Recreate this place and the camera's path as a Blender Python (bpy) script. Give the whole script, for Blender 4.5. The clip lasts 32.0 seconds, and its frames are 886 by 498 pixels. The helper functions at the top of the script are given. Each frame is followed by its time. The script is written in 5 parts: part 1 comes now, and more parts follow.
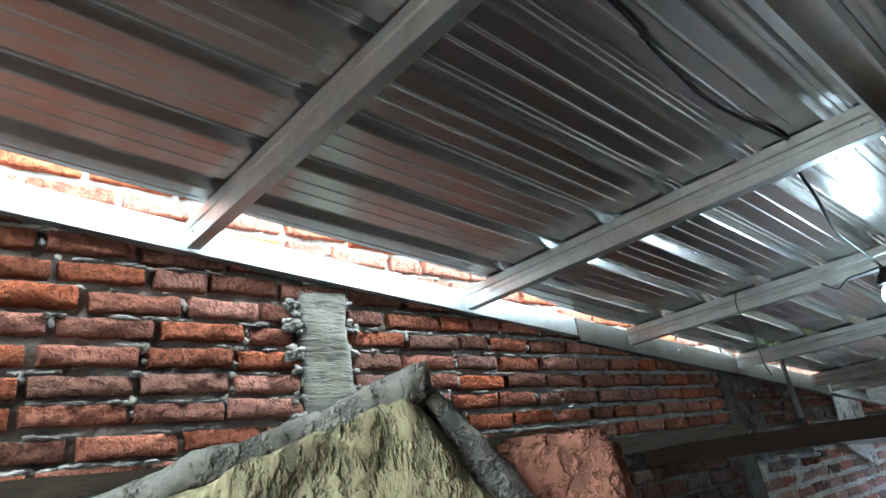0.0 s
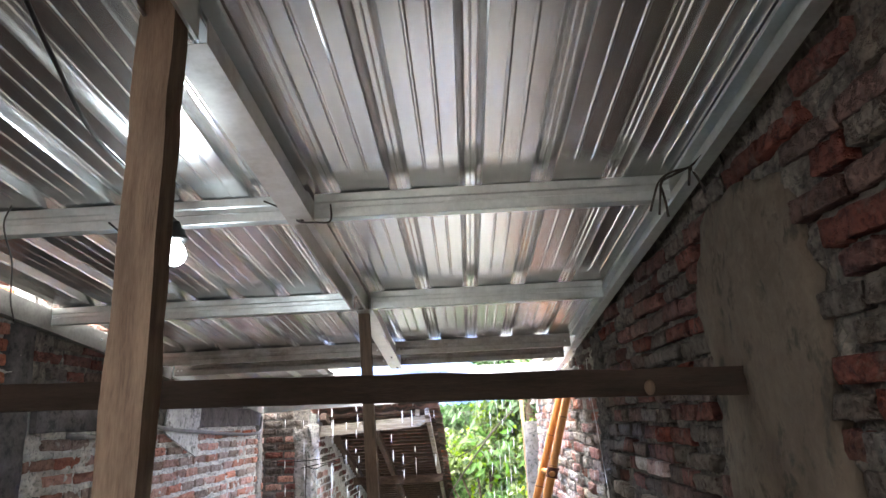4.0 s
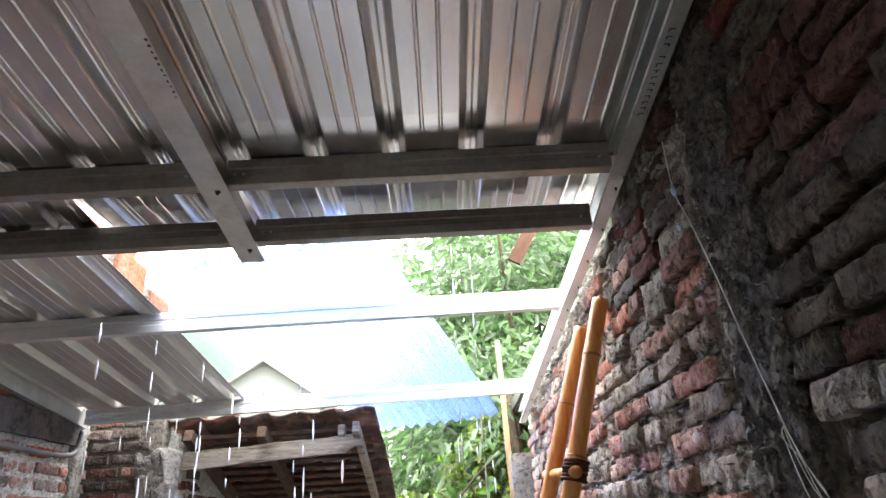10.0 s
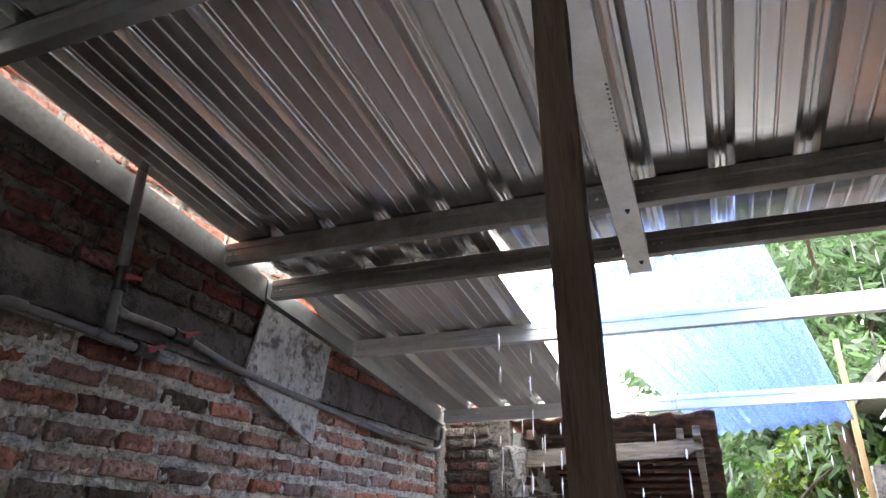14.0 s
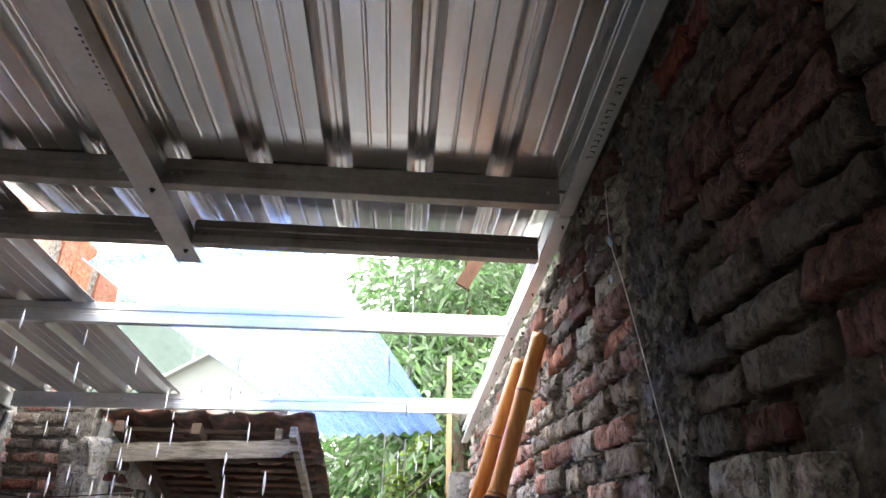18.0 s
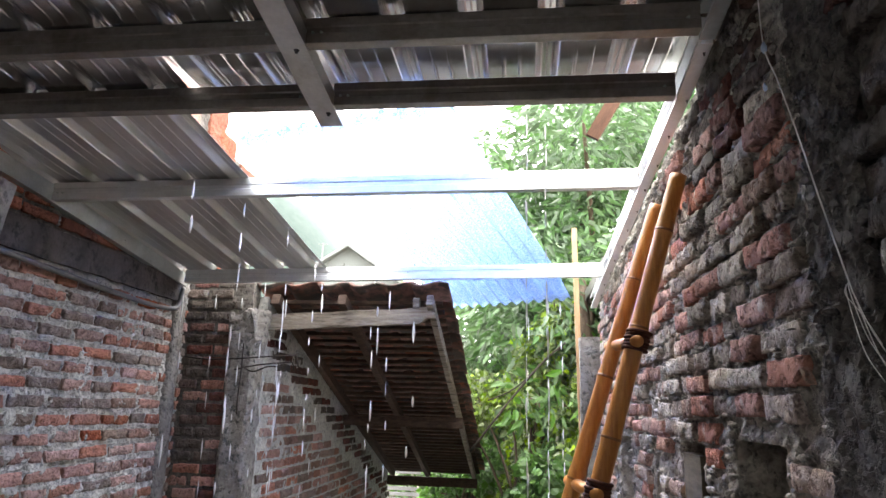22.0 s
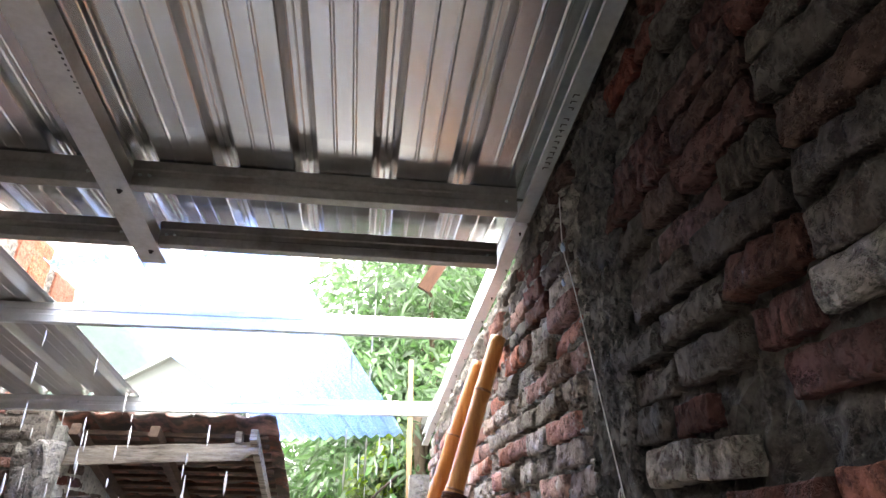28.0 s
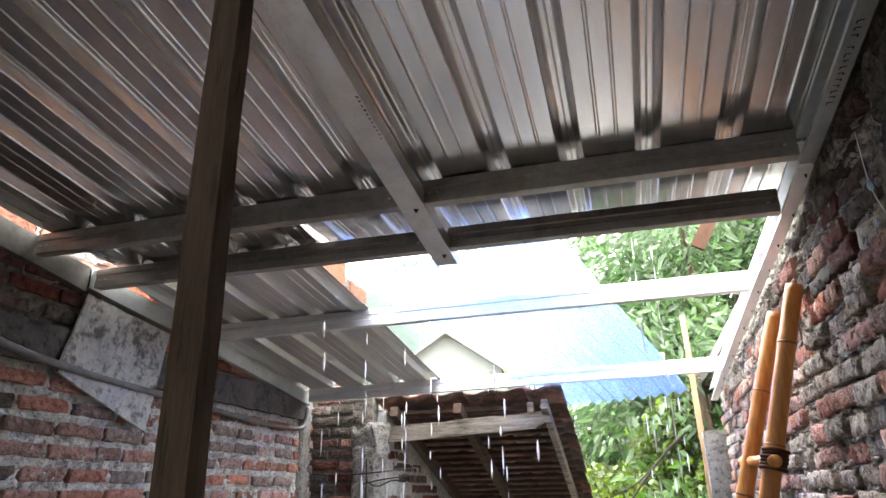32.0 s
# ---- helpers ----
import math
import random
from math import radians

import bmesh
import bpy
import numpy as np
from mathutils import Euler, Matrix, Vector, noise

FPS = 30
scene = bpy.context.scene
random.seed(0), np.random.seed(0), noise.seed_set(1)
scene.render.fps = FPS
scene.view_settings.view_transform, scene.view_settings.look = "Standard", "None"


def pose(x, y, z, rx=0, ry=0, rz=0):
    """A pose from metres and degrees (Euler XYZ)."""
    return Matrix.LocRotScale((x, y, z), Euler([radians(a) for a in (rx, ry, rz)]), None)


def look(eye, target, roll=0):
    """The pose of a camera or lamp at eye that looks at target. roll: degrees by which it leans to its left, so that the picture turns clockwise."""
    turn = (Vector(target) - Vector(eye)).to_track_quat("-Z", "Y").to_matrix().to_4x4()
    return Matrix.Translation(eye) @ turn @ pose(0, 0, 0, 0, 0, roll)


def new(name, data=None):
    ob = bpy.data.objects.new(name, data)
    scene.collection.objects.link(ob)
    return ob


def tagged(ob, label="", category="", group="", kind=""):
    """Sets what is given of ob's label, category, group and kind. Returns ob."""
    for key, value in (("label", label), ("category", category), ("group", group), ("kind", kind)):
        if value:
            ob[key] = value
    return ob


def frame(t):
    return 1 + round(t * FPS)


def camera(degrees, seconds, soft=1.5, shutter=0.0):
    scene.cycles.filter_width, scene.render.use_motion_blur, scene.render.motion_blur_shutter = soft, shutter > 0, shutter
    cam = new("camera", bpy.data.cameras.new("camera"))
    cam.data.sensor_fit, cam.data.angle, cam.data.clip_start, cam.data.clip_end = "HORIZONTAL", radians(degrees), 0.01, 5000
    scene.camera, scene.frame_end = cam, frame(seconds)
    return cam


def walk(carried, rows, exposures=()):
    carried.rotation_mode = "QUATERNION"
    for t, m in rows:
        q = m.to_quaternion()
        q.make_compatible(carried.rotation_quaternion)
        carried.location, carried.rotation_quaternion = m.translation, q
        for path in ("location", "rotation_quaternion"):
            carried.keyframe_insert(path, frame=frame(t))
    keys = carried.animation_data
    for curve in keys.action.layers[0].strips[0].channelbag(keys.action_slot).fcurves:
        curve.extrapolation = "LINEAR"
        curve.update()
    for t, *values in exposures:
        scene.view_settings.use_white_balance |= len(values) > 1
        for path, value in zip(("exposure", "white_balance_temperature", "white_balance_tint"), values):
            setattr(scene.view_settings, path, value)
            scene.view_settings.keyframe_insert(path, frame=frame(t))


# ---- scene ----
cam = camera(68.37, 32.0)
PATH = [
    (0, (-0.949, -4.787, 2.062), (-2.287, -3.472, 2.754), -9.21),
    (0.5, (-0.956, -4.639, 2.077), (-2.143, -3.197, 2.791), -13.66),
    (1, (-0.933, -4.518, 2.040), (-2.036, -2.971, 2.662), -13.00),
    (1.5, (-0.881, -4.385, 2.008), (-1.917, -2.753, 2.518), -11.37),
    (2, (-0.829, -4.292, 1.984), (-1.813, -2.616, 2.458), -9.04),
    (2.5, (-0.809, -4.224, 1.960), (-1.589, -2.444, 2.433), -6.63),
    (3, (-0.782, -4.153, 1.956), (-1.172, -2.254, 2.450), -5.16),
    (3.5, (-0.733, -4.087, 1.959), (-0.855, -2.153, 2.453), -4.51),
    (5.5, (-0.552, -3.890, 1.928), (-0.540, -1.968, 2.481), -1.44),
    (6, (-0.549, -3.755, 1.845), (-0.630, -1.821, 2.348), -1.37),
    (6.5, (-0.536, -3.552, 1.757), (-0.595, -1.628, 2.299), 1.87),
    (7, (-0.529, -3.295, 1.637), (-0.581, -1.397, 2.267), -3.13),
    (7.5, (-0.498, -2.878, 1.637), (-0.488, -1.066, 2.483), -0.33),
    (8, (-0.535, -2.567, 1.663), (-0.564, -0.766, 2.533), -0.21),
    (8.5, (-0.544, -2.300, 1.672), (-0.630, -0.466, 2.465), 1.2),
    (9, (-0.586, -1.999, 1.512), (-0.395, -0.135, 2.209), -1.3),
    (9.5, (-0.59, -1.853, 1.486), (-0.369, 0.023, 2.145), -0.7),
    (10, (-0.53, -1.763, 1.49), (-0.507, 0.078, 2.271), -3.2),
    (10.5, (-0.493, -1.664, 1.492), (-0.39, 0.158, 2.312), -0.6),
    (11, (-0.51, -1.634, 1.504), (-0.464, 0.195, 2.313), -0.2),
    (11.5, (-0.537, -1.647, 1.509), (-0.582, 0.158, 2.369), 1.6),
    (12, (-0.581, -1.669, 1.505), (-0.815, 0.123, 2.362), 3.5),
    (12.5, (-0.621, -1.681, 1.481), (-1.059, 0.101, 2.277), 4.5),
    (13, (-0.738, -1.762, 1.508), (-1.283, 0.0, 2.281), 3.0),
    (13.5, (-0.900, -1.909, 1.497), (-1.586, -0.200, 2.277), 1.89),
    (15.5, (-0.976, -2.006, 1.458), (-1.669, -0.314, 2.270), 0.95),
    (16, (-0.827, -1.902, 1.508), (-1.396, -0.141, 2.267), 1.70),
    (16.5, (-0.675, -1.815, 1.512), (-0.994, 0.025, 2.229), 2.51),
    (17, (-0.549, -1.783, 1.520), (-0.686, 0.070, 2.260), 1.53),
    (17.5, (-0.464, -1.759, 1.547), (-0.512, 0.080, 2.331), 1.38),
    (18, (-0.437, -1.750, 1.554), (-0.337, 0.083, 2.346), 1.64),
    (18.5, (-0.439, -1.741, 1.542), (-0.267, 0.101, 2.302), 0.25),
    (19, (-0.466, -1.750, 1.527), (-0.386, 0.097, 2.291), 0.77),
    (19.5, (-0.482, -1.749, 1.501), (-0.461, 0.139, 2.160), 0.15),
    (20, (-0.484, -1.739, 1.456), (-0.538, 0.188, 1.988), -0.11),
    (20.5, (-0.476, -1.732, 1.425), (-0.558, 0.207, 1.906), -0.18),
    (21, (-0.493, -1.732, 1.399), (-0.636, 0.215, 1.830), 0.38),
    (21.5, (-0.502, -1.743, 1.398), (-0.713, 0.192, 1.858), 1.20),
    (22, (-0.500, -1.757, 1.406), (-0.736, 0.170, 1.885), 1.62),
    (22.5, (-0.494, -1.769, 1.422), (-0.728, 0.143, 1.961), 2.09),
    (23, (-0.496, -1.796, 1.458), (-0.719, 0.093, 2.075), 2.38),
    (23.5, (-0.498, -1.809, 1.476), (-0.707, 0.068, 2.136), 2.90),
    (24, (-0.500, -1.810, 1.494), (-0.619, 0.059, 2.194), 1.20),
    (24.5, (-0.504, -1.819, 1.501), (-0.647, 0.039, 2.227), 2.64),
    (25, (-0.501, -1.828, 1.502), (-0.587, 0.024, 2.252), 3.10),
    (25.5, (-0.460, -1.819, 1.514), (-0.348, 0.012, 2.312), 3.08),
    (27.5, (-0.439, -1.813, 1.519), (-0.273, 0.005, 2.337), 1.92),
    (28, (-0.437, -1.810, 1.524), (-0.227, 0.006, 2.335), 1.00),
    (28.5, (-0.441, -1.816, 1.536), (-0.246, -0.018, 2.390), 1.59),
    (29, (-0.440, -1.818, 1.533), (-0.242, -0.025, 2.395), 2.52),
    (29.5, (-0.449, -1.821, 1.529), (-0.280, -0.016, 2.374), 2.16),
    (30, (-0.491, -1.833, 1.519), (-0.486, -0.009, 2.339), 2.37),
    (30.5, (-0.532, -1.858, 1.516), (-0.707, -0.035, 2.320), 1.41),
    (31, (-0.570, -1.874, 1.513), (-0.844, -0.058, 2.307), 0.97),
    (31.5, (-0.573, -1.896, 1.515), (-0.910, -0.090, 2.305), 1.48),
    (32, (-0.546, -1.935, 1.528), (-1.044, -0.133, 2.238), -0.80),
]
walk(cam, [(t, look(eye, target, roll)) for t, eye, target, roll in PATH], [(0.0, 3.6, 5500, -4), (1.0, 3.62, 5950, 0), (2.0, 3.78, 6250, 5), (3.0, 4.15, 6400, 9), (6.0, 4.1, 6350, 10), (8.0, 4.35, 6300, 6), (9.0, 3.7, 6450, 10), (10.0, 3.35, 6450, 10), (12.0, 3.15, 6500, 12), (13.0, 2.95, 6400, 12), (16.0, 3.3, 6450, 8), (18.0, 3.1, 6500, 10), (20.0, 3.18, 6550, 11), (23.0, 2.82, 6500, 12), (25.0, 2.85, 6500, 10), (28.0, 3.5, 6500, 11), (30.0, 3.68, 6550, 11), (31.0, 3.73, 6500, 9), (32.0, 3.25, 6550, 10)])
SKY, LAMP, BULB = 0.15, 0.35, 3.0

# ---- world, sun, lamp light ----
world = bpy.data.worlds.new("world")
scene.world = world
world.use_nodes = True
wn = world.node_tree
sky = wn.nodes.new("ShaderNodeTexSky")
sky.sky_type = "NISHITA"
sky.sun_disc = False
sky.sun_elevation = radians(58)
sky.sun_rotation = radians(0)
sky.dust_density = 4.0
sky.ozone_density = 0.6
cloud = wn.nodes.new("ShaderNodeMix")
cloud.data_type = "RGBA"
cloud.inputs[0].default_value = 0.92
cloud.inputs[7].default_value = (9.2, 9.2, 9.2, 1)
wn.links.new(sky.outputs[0], cloud.inputs[6])
wn.links.new(cloud.outputs[2], wn.nodes["Background"].inputs["Color"])
wn.nodes["Background"].inputs["Strength"].default_value = SKY

sun = new("sun", bpy.data.lights.new("sun", "SUN"))
sun.data.energy = 1.9
sun.data.angle = radians(40)
sun.data.color = (1.0, 0.98, 0.95)
sun.matrix_world = Matrix.Translation((4, 9, 14)) @ pose(0, 0, 0, 30, 0, 180)


# ---- materials ----
def shade(name, base, dark, scale=8.0, rough=0.8, metal=0.0, bump=0.3, fine=60.0, stretch=(1, 1, 1), vary=0.0, island=False,
          stain=None, stain_scale=2.5, stain_cut=(0.45, 0.7), rough_vary=0.1, dist=0.004, transl=0.0, pits=0.0, pit_scale=70.0,
          alt=None, alt_share=0.4):
    """Principled material: two-scale noise between base and dark, optional stain colour, optional shift and second colour per object."""
    m = bpy.data.materials.new(name)
    m.use_nodes = True
    n, l = m.node_tree.nodes, m.node_tree.links
    p = n["Principled BSDF"]
    tc = n.new("ShaderNodeTexCoord")
    mp = n.new("ShaderNodeMapping")
    mp.inputs["Scale"].default_value = stretch
    l.new(tc.outputs["Object"], mp.inputs["Vector"])
    coords = mp.outputs[0]
    info = n.new("ShaderNodeObjectInfo")
    geo = n.new("ShaderNodeNewGeometry")
    rand = geo.outputs["Random Per Island"] if island else info.outputs["Random"]
    if vary or island:
        shift = n.new("ShaderNodeVectorMath")
        shift.operation = "ADD"
        mul = n.new("ShaderNodeMath")
        mul.operation = "MULTIPLY"
        mul.inputs[1].default_value = 37.0
        l.new(rand, mul.inputs[0])
        l.new(mp.outputs[0], shift.inputs[0])
        l.new(mul.outputs[0], shift.inputs[1])
        coords = shift.outputs[0]

    def nz(sc, detail=5.0, ro=0.6):
        t = n.new("ShaderNodeTexNoise")
        t.inputs["Scale"].default_value = sc
        t.inputs["Detail"].default_value = detail
        t.inputs["Roughness"].default_value = ro
        l.new(coords, t.inputs["Vector"])
        return t.outputs[0]

    big, small = nz(scale), nz(fine, 3.0)
    mixv = n.new("ShaderNodeMath")
    mixv.operation = "MULTIPLY_ADD"
    mixv.inputs[1].default_value = 0.35
    l.new(small, mixv.inputs[0])
    half = n.new("ShaderNodeMath")
    half.operation = "MULTIPLY"
    half.inputs[1].default_value = 0.65
    l.new(big, half.inputs[0])
    l.new(half.outputs[0], mixv.inputs[2])
    ramp = n.new("ShaderNodeValToRGB")
    ramp.color_ramp.elements[0].position, ramp.color_ramp.elements[0].color = 0.36, (*dark, 1)
    ramp.color_ramp.elements[1].position, ramp.color_ramp.elements[1].color = 0.62, (*base, 1)
    l.new(mixv.outputs[0], ramp.inputs[0])
    col = ramp.outputs[0]
    if alt:
        spread = n.new("ShaderNodeMath")
        spread.operation = "MULTIPLY"
        spread.inputs[1].default_value = 13.7
        whole = n.new("ShaderNodeMath")
        whole.operation = "FRACT"
        pick = n.new("ShaderNodeMapRange")
        pick.inputs[1].default_value, pick.inputs[2].default_value = 1 - alt_share - 0.18, 1 - alt_share + 0.18
        l.new(rand, spread.inputs[0])
        l.new(spread.outputs[0], whole.inputs[0])
        l.new(whole.outputs[0], pick.inputs[0])
        grain = n.new("ShaderNodeValToRGB")
        grain.color_ramp.elements[0].position, grain.color_ramp.elements[0].color = 0.36, (alt[0] * 0.55, alt[1] * 0.55, alt[2] * 0.55, 1)
        grain.color_ramp.elements[1].position, grain.color_ramp.elements[1].color = 0.62, (*alt, 1)
        l.new(mixv.outputs[0], grain.inputs[0])
        two = n.new("ShaderNodeMix")
        two.data_type = "RGBA"
        l.new(pick.outputs[0], two.inputs[0])
        l.new(col, two.inputs[6])
        l.new(grain.outputs[0], two.inputs[7])
        col = two.outputs[2]
    if stain:
        sr = n.new("ShaderNodeValToRGB")
        sr.color_ramp.elements[0].position, sr.color_ramp.elements[1].position = stain_cut
        l.new(nz(stain_scale, 8.0, 0.65), sr.inputs[0])
        mx = n.new("ShaderNodeMix")
        mx.data_type = "RGBA"
        l.new(sr.outputs[0], mx.inputs[0])
        l.new(col, mx.inputs[6])
        mx.inputs[7].default_value = (*stain, 1)
        col = mx.outputs[2]
    if pits:
        dm = n.new("ShaderNodeMapRange")
        dm.inputs[1].default_value, dm.inputs[2].default_value = 0.36, 0.46
        dm.inputs[3].default_value, dm.inputs[4].default_value = 0.75, 0.0
        l.new(nz(pit_scale, 4.0, 0.7), dm.inputs[0])
        dx = n.new("ShaderNodeMix")
        dx.data_type = "RGBA"
        l.new(dm.outputs[0], dx.inputs[0])
        l.new(col, dx.inputs[6])
        dx.inputs[7].default_value = (dark[0] * 0.35, dark[1] * 0.4, dark[2] * 0.45, 1)
        col = dx.outputs[2]
    if vary:
        hs = n.new("ShaderNodeHueSaturation")
        mr = n.new("ShaderNodeMapRange")
        mr.inputs[3].default_value, mr.inputs[4].default_value = 1 - vary, 1 + vary
        l.new(rand, mr.inputs[0])
        l.new(mr.outputs[0], hs.inputs["Value"])
        m2 = n.new("ShaderNodeMath")
        m2.operation = "MULTIPLY"
        m2.inputs[1].default_value = 7.31
        fr = n.new("ShaderNodeMath")
        fr.operation = "FRACT"
        l.new(rand, m2.inputs[0])
        l.new(m2.outputs[0], fr.inputs[0])
        ms = n.new("ShaderNodeMapRange")
        ms.inputs[3].default_value, ms.inputs[4].default_value = 1 - vary, 1 + 0.4 * vary
        l.new(fr.outputs[0], ms.inputs[0])
        l.new(ms.outputs[0], hs.inputs["Saturation"])
        l.new(col, hs.inputs["Color"])
        col = hs.outputs[0]
    l.new(col, p.inputs["Base Color"])
    rr = n.new("ShaderNodeMapRange")
    rr.inputs[3].default_value, rr.inputs[4].default_value = max(rough - rough_vary, 0.02), min(rough + rough_vary, 1)
    l.new(big, rr.inputs[0])
    l.new(rr.outputs[0], p.inputs["Roughness"])
    p.inputs["Metallic"].default_value = metal
    if rough > 0.7 and metal == 0:
        p.inputs["Specular IOR Level"].default_value = 0.22
    if bump:
        b = n.new("ShaderNodeBump")
        b.inputs["Strength"].default_value = bump
        b.inputs["Distance"].default_value = dist
        l.new(mixv.outputs[0], b.inputs["Height"])
        if pits:
            pr = n.new("ShaderNodeMapRange")
            pr.inputs[1].default_value, pr.inputs[2].default_value = 0.4, 0.52
            pr.inputs[3].default_value, pr.inputs[4].default_value = -pits, 0.0
            l.new(nz(pit_scale, 4.0, 0.7), pr.inputs[0])
            pa = n.new("ShaderNodeMath")
            l.new(mixv.outputs[0], pa.inputs[0])
            l.new(pr.outputs[0], pa.inputs[1])
            l.new(pa.outputs[0], b.inputs["Height"])
        l.new(b.outputs[0], p.inputs["Normal"])
    if transl:
        tr = n.new("ShaderNodeBsdfTranslucent")
        l.new(col, tr.inputs["Color"])
        ms2 = n.new("ShaderNodeMixShader")
        ms2.inputs[0].default_value = transl
        l.new(p.outputs[0], ms2.inputs[1])
        l.new(tr.outputs[0], ms2.inputs[2])
        l.new(ms2.outputs[0], n["Material Output"].inputs["Surface"])
    return m


M = {}
BRICKS = {
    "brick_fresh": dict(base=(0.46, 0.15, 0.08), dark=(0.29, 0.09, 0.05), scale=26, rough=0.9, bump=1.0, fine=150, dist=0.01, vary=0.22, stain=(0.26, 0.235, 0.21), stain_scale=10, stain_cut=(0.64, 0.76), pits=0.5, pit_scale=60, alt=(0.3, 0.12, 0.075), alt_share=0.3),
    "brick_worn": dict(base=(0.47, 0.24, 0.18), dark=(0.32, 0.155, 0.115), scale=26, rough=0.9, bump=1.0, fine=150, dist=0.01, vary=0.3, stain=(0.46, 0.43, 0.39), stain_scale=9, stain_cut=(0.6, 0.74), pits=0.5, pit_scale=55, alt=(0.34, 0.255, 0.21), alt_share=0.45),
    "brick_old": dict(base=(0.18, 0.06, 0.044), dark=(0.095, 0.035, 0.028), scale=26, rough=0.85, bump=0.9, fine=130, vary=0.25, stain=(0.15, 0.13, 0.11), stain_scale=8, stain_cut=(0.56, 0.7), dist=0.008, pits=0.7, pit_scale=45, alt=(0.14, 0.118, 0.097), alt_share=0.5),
    # dirty bricks below the plank, with the shade there put into the colour
    "brick_shaded": dict(base=(0.15, 0.062, 0.043), dark=(0.08, 0.036, 0.027), scale=26, rough=0.85, bump=1.0, fine=130, vary=0.4, stain=(0.06, 0.052, 0.045), stain_scale=11, stain_cut=(0.56, 0.68), dist=0.012, pits=0.5, pit_scale=50, alt=(0.115, 0.095, 0.077), alt_share=0.45),
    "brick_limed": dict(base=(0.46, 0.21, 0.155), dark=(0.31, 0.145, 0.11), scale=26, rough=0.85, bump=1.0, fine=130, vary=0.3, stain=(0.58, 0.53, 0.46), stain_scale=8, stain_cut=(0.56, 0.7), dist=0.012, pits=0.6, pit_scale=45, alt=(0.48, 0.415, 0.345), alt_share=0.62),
}
for kind, look_of in BRICKS.items():
    M[kind] = shade(kind, **look_of)
    M[kind + "_rest"] = shade(kind + "_rest", island=True, **look_of)
M["mortar"] = shade("mortar", (0.42, 0.4, 0.37), (0.22, 0.205, 0.19), 12, 0.95, bump=0.9, fine=90, dist=0.006)
M["mortar_old"] = shade("mortar_old", (0.2, 0.18, 0.156), (0.075, 0.066, 0.058), 22, 0.9, bump=0.8, fine=90, dist=0.006, pits=0.6, pit_scale=38)
M["mortar_lime"] = shade("mortar_lime", (0.44, 0.4, 0.35), (0.22, 0.198, 0.172), 22, 0.9, bump=1.0, fine=90, dist=0.014, pits=0.5, pit_scale=38)
M["mortar_pale"] = shade("mortar_pale", (0.62, 0.61, 0.56), (0.4, 0.39, 0.355), 14, 0.95, bump=1.0, fine=90, dist=0.01, stain=(0.3, 0.29, 0.26), stain_scale=7, stain_cut=(0.56, 0.7), pits=0.5, pit_scale=50)
M["concrete"] = shade("concrete", (0.34, 0.32, 0.29), (0.19, 0.175, 0.155), 12, 0.9, bump=1.0, fine=80, dist=0.01, pits=0.6, pit_scale=34, stain=(0.14, 0.13, 0.12), stain_scale=3, stain_cut=(0.52, 0.75))
M["concrete_cast"] = shade("concrete_cast", (0.36, 0.345, 0.295), (0.19, 0.18, 0.15), 10, 0.9, bump=1.0, fine=45, dist=0.006, stretch=(1, 1, 8), pits=0.4, pit_scale=12)
M["pillar_tan"] = shade("pillar_tan", (0.165, 0.138, 0.106), (0.095, 0.078, 0.06), 7, 0.9, bump=1.0, fine=60, stretch=(1, 1, 0.5), stain=(0.085, 0.066, 0.05), stain_scale=3.5, stain_cut=(0.5, 0.68), dist=0.008, pits=0.15, pit_scale=16)
M["concrete_dark"] = shade("concrete_dark", (0.165, 0.15, 0.136), (0.062, 0.057, 0.052), 16, 0.85, bump=1.0, fine=70, dist=0.007, pits=0.5, pit_scale=40)
M["render_dark"] = shade("render_dark", (0.27, 0.252, 0.23), (0.15, 0.138, 0.125), 9, 0.85, bump=1.0, fine=60, dist=0.01, pits=0.5, pit_scale=26)
M["plaster_yellow"] = shade("plaster_yellow", (0.44, 0.385, 0.225), (0.22, 0.19, 0.11), 30, 0.95, bump=1.0, fine=120, dist=0.008, stretch=(1, 1, 0.5), stain=(0.2, 0.175, 0.11), stain_scale=14, stain_cut=(0.5, 0.68), pits=0.4, pit_scale=60)
M["plaster_grey"] = shade("plaster_grey", (0.13, 0.12, 0.118), (0.06, 0.055, 0.054), 9, 0.9, bump=0.6, fine=60, dist=0.008, stain=(0.055, 0.05, 0.05), stain_scale=4, stain_cut=(0.5, 0.66), pits=0.3, pit_scale=18)
M["board_grey"] = shade("board_grey", (0.5, 0.5, 0.48), (0.3, 0.3, 0.285), 9, 0.85, bump=0.4, fine=50, stain=(0.12, 0.115, 0.11), stain_scale=12, stain_cut=(0.52, 0.62), pits=0.5, pit_scale=30)
M["sheet"] = shade("sheet", (0.6, 0.592, 0.578), (0.53, 0.522, 0.51), 3, 0.25, 0.95, bump=0.02, fine=20, stretch=(14, 0.5, 14), rough_vary=0.018)
M["sheet_dull"] = shade("sheet_dull", (0.66, 0.65, 0.64), (0.54, 0.53, 0.52), 3, 0.42, 1.0, bump=0.06, fine=40, stretch=(12, 0.6, 12), rough_vary=0.08)
M["galvanized"] = shade("galvanized", (0.62, 0.66, 0.66), (0.48, 0.52, 0.52), 14, 0.38, 0.86, bump=0.08, fine=70, rough_vary=0.1, stain=(0.45, 0.44, 0.42), stain_scale=6, stain_cut=(0.6, 0.8))
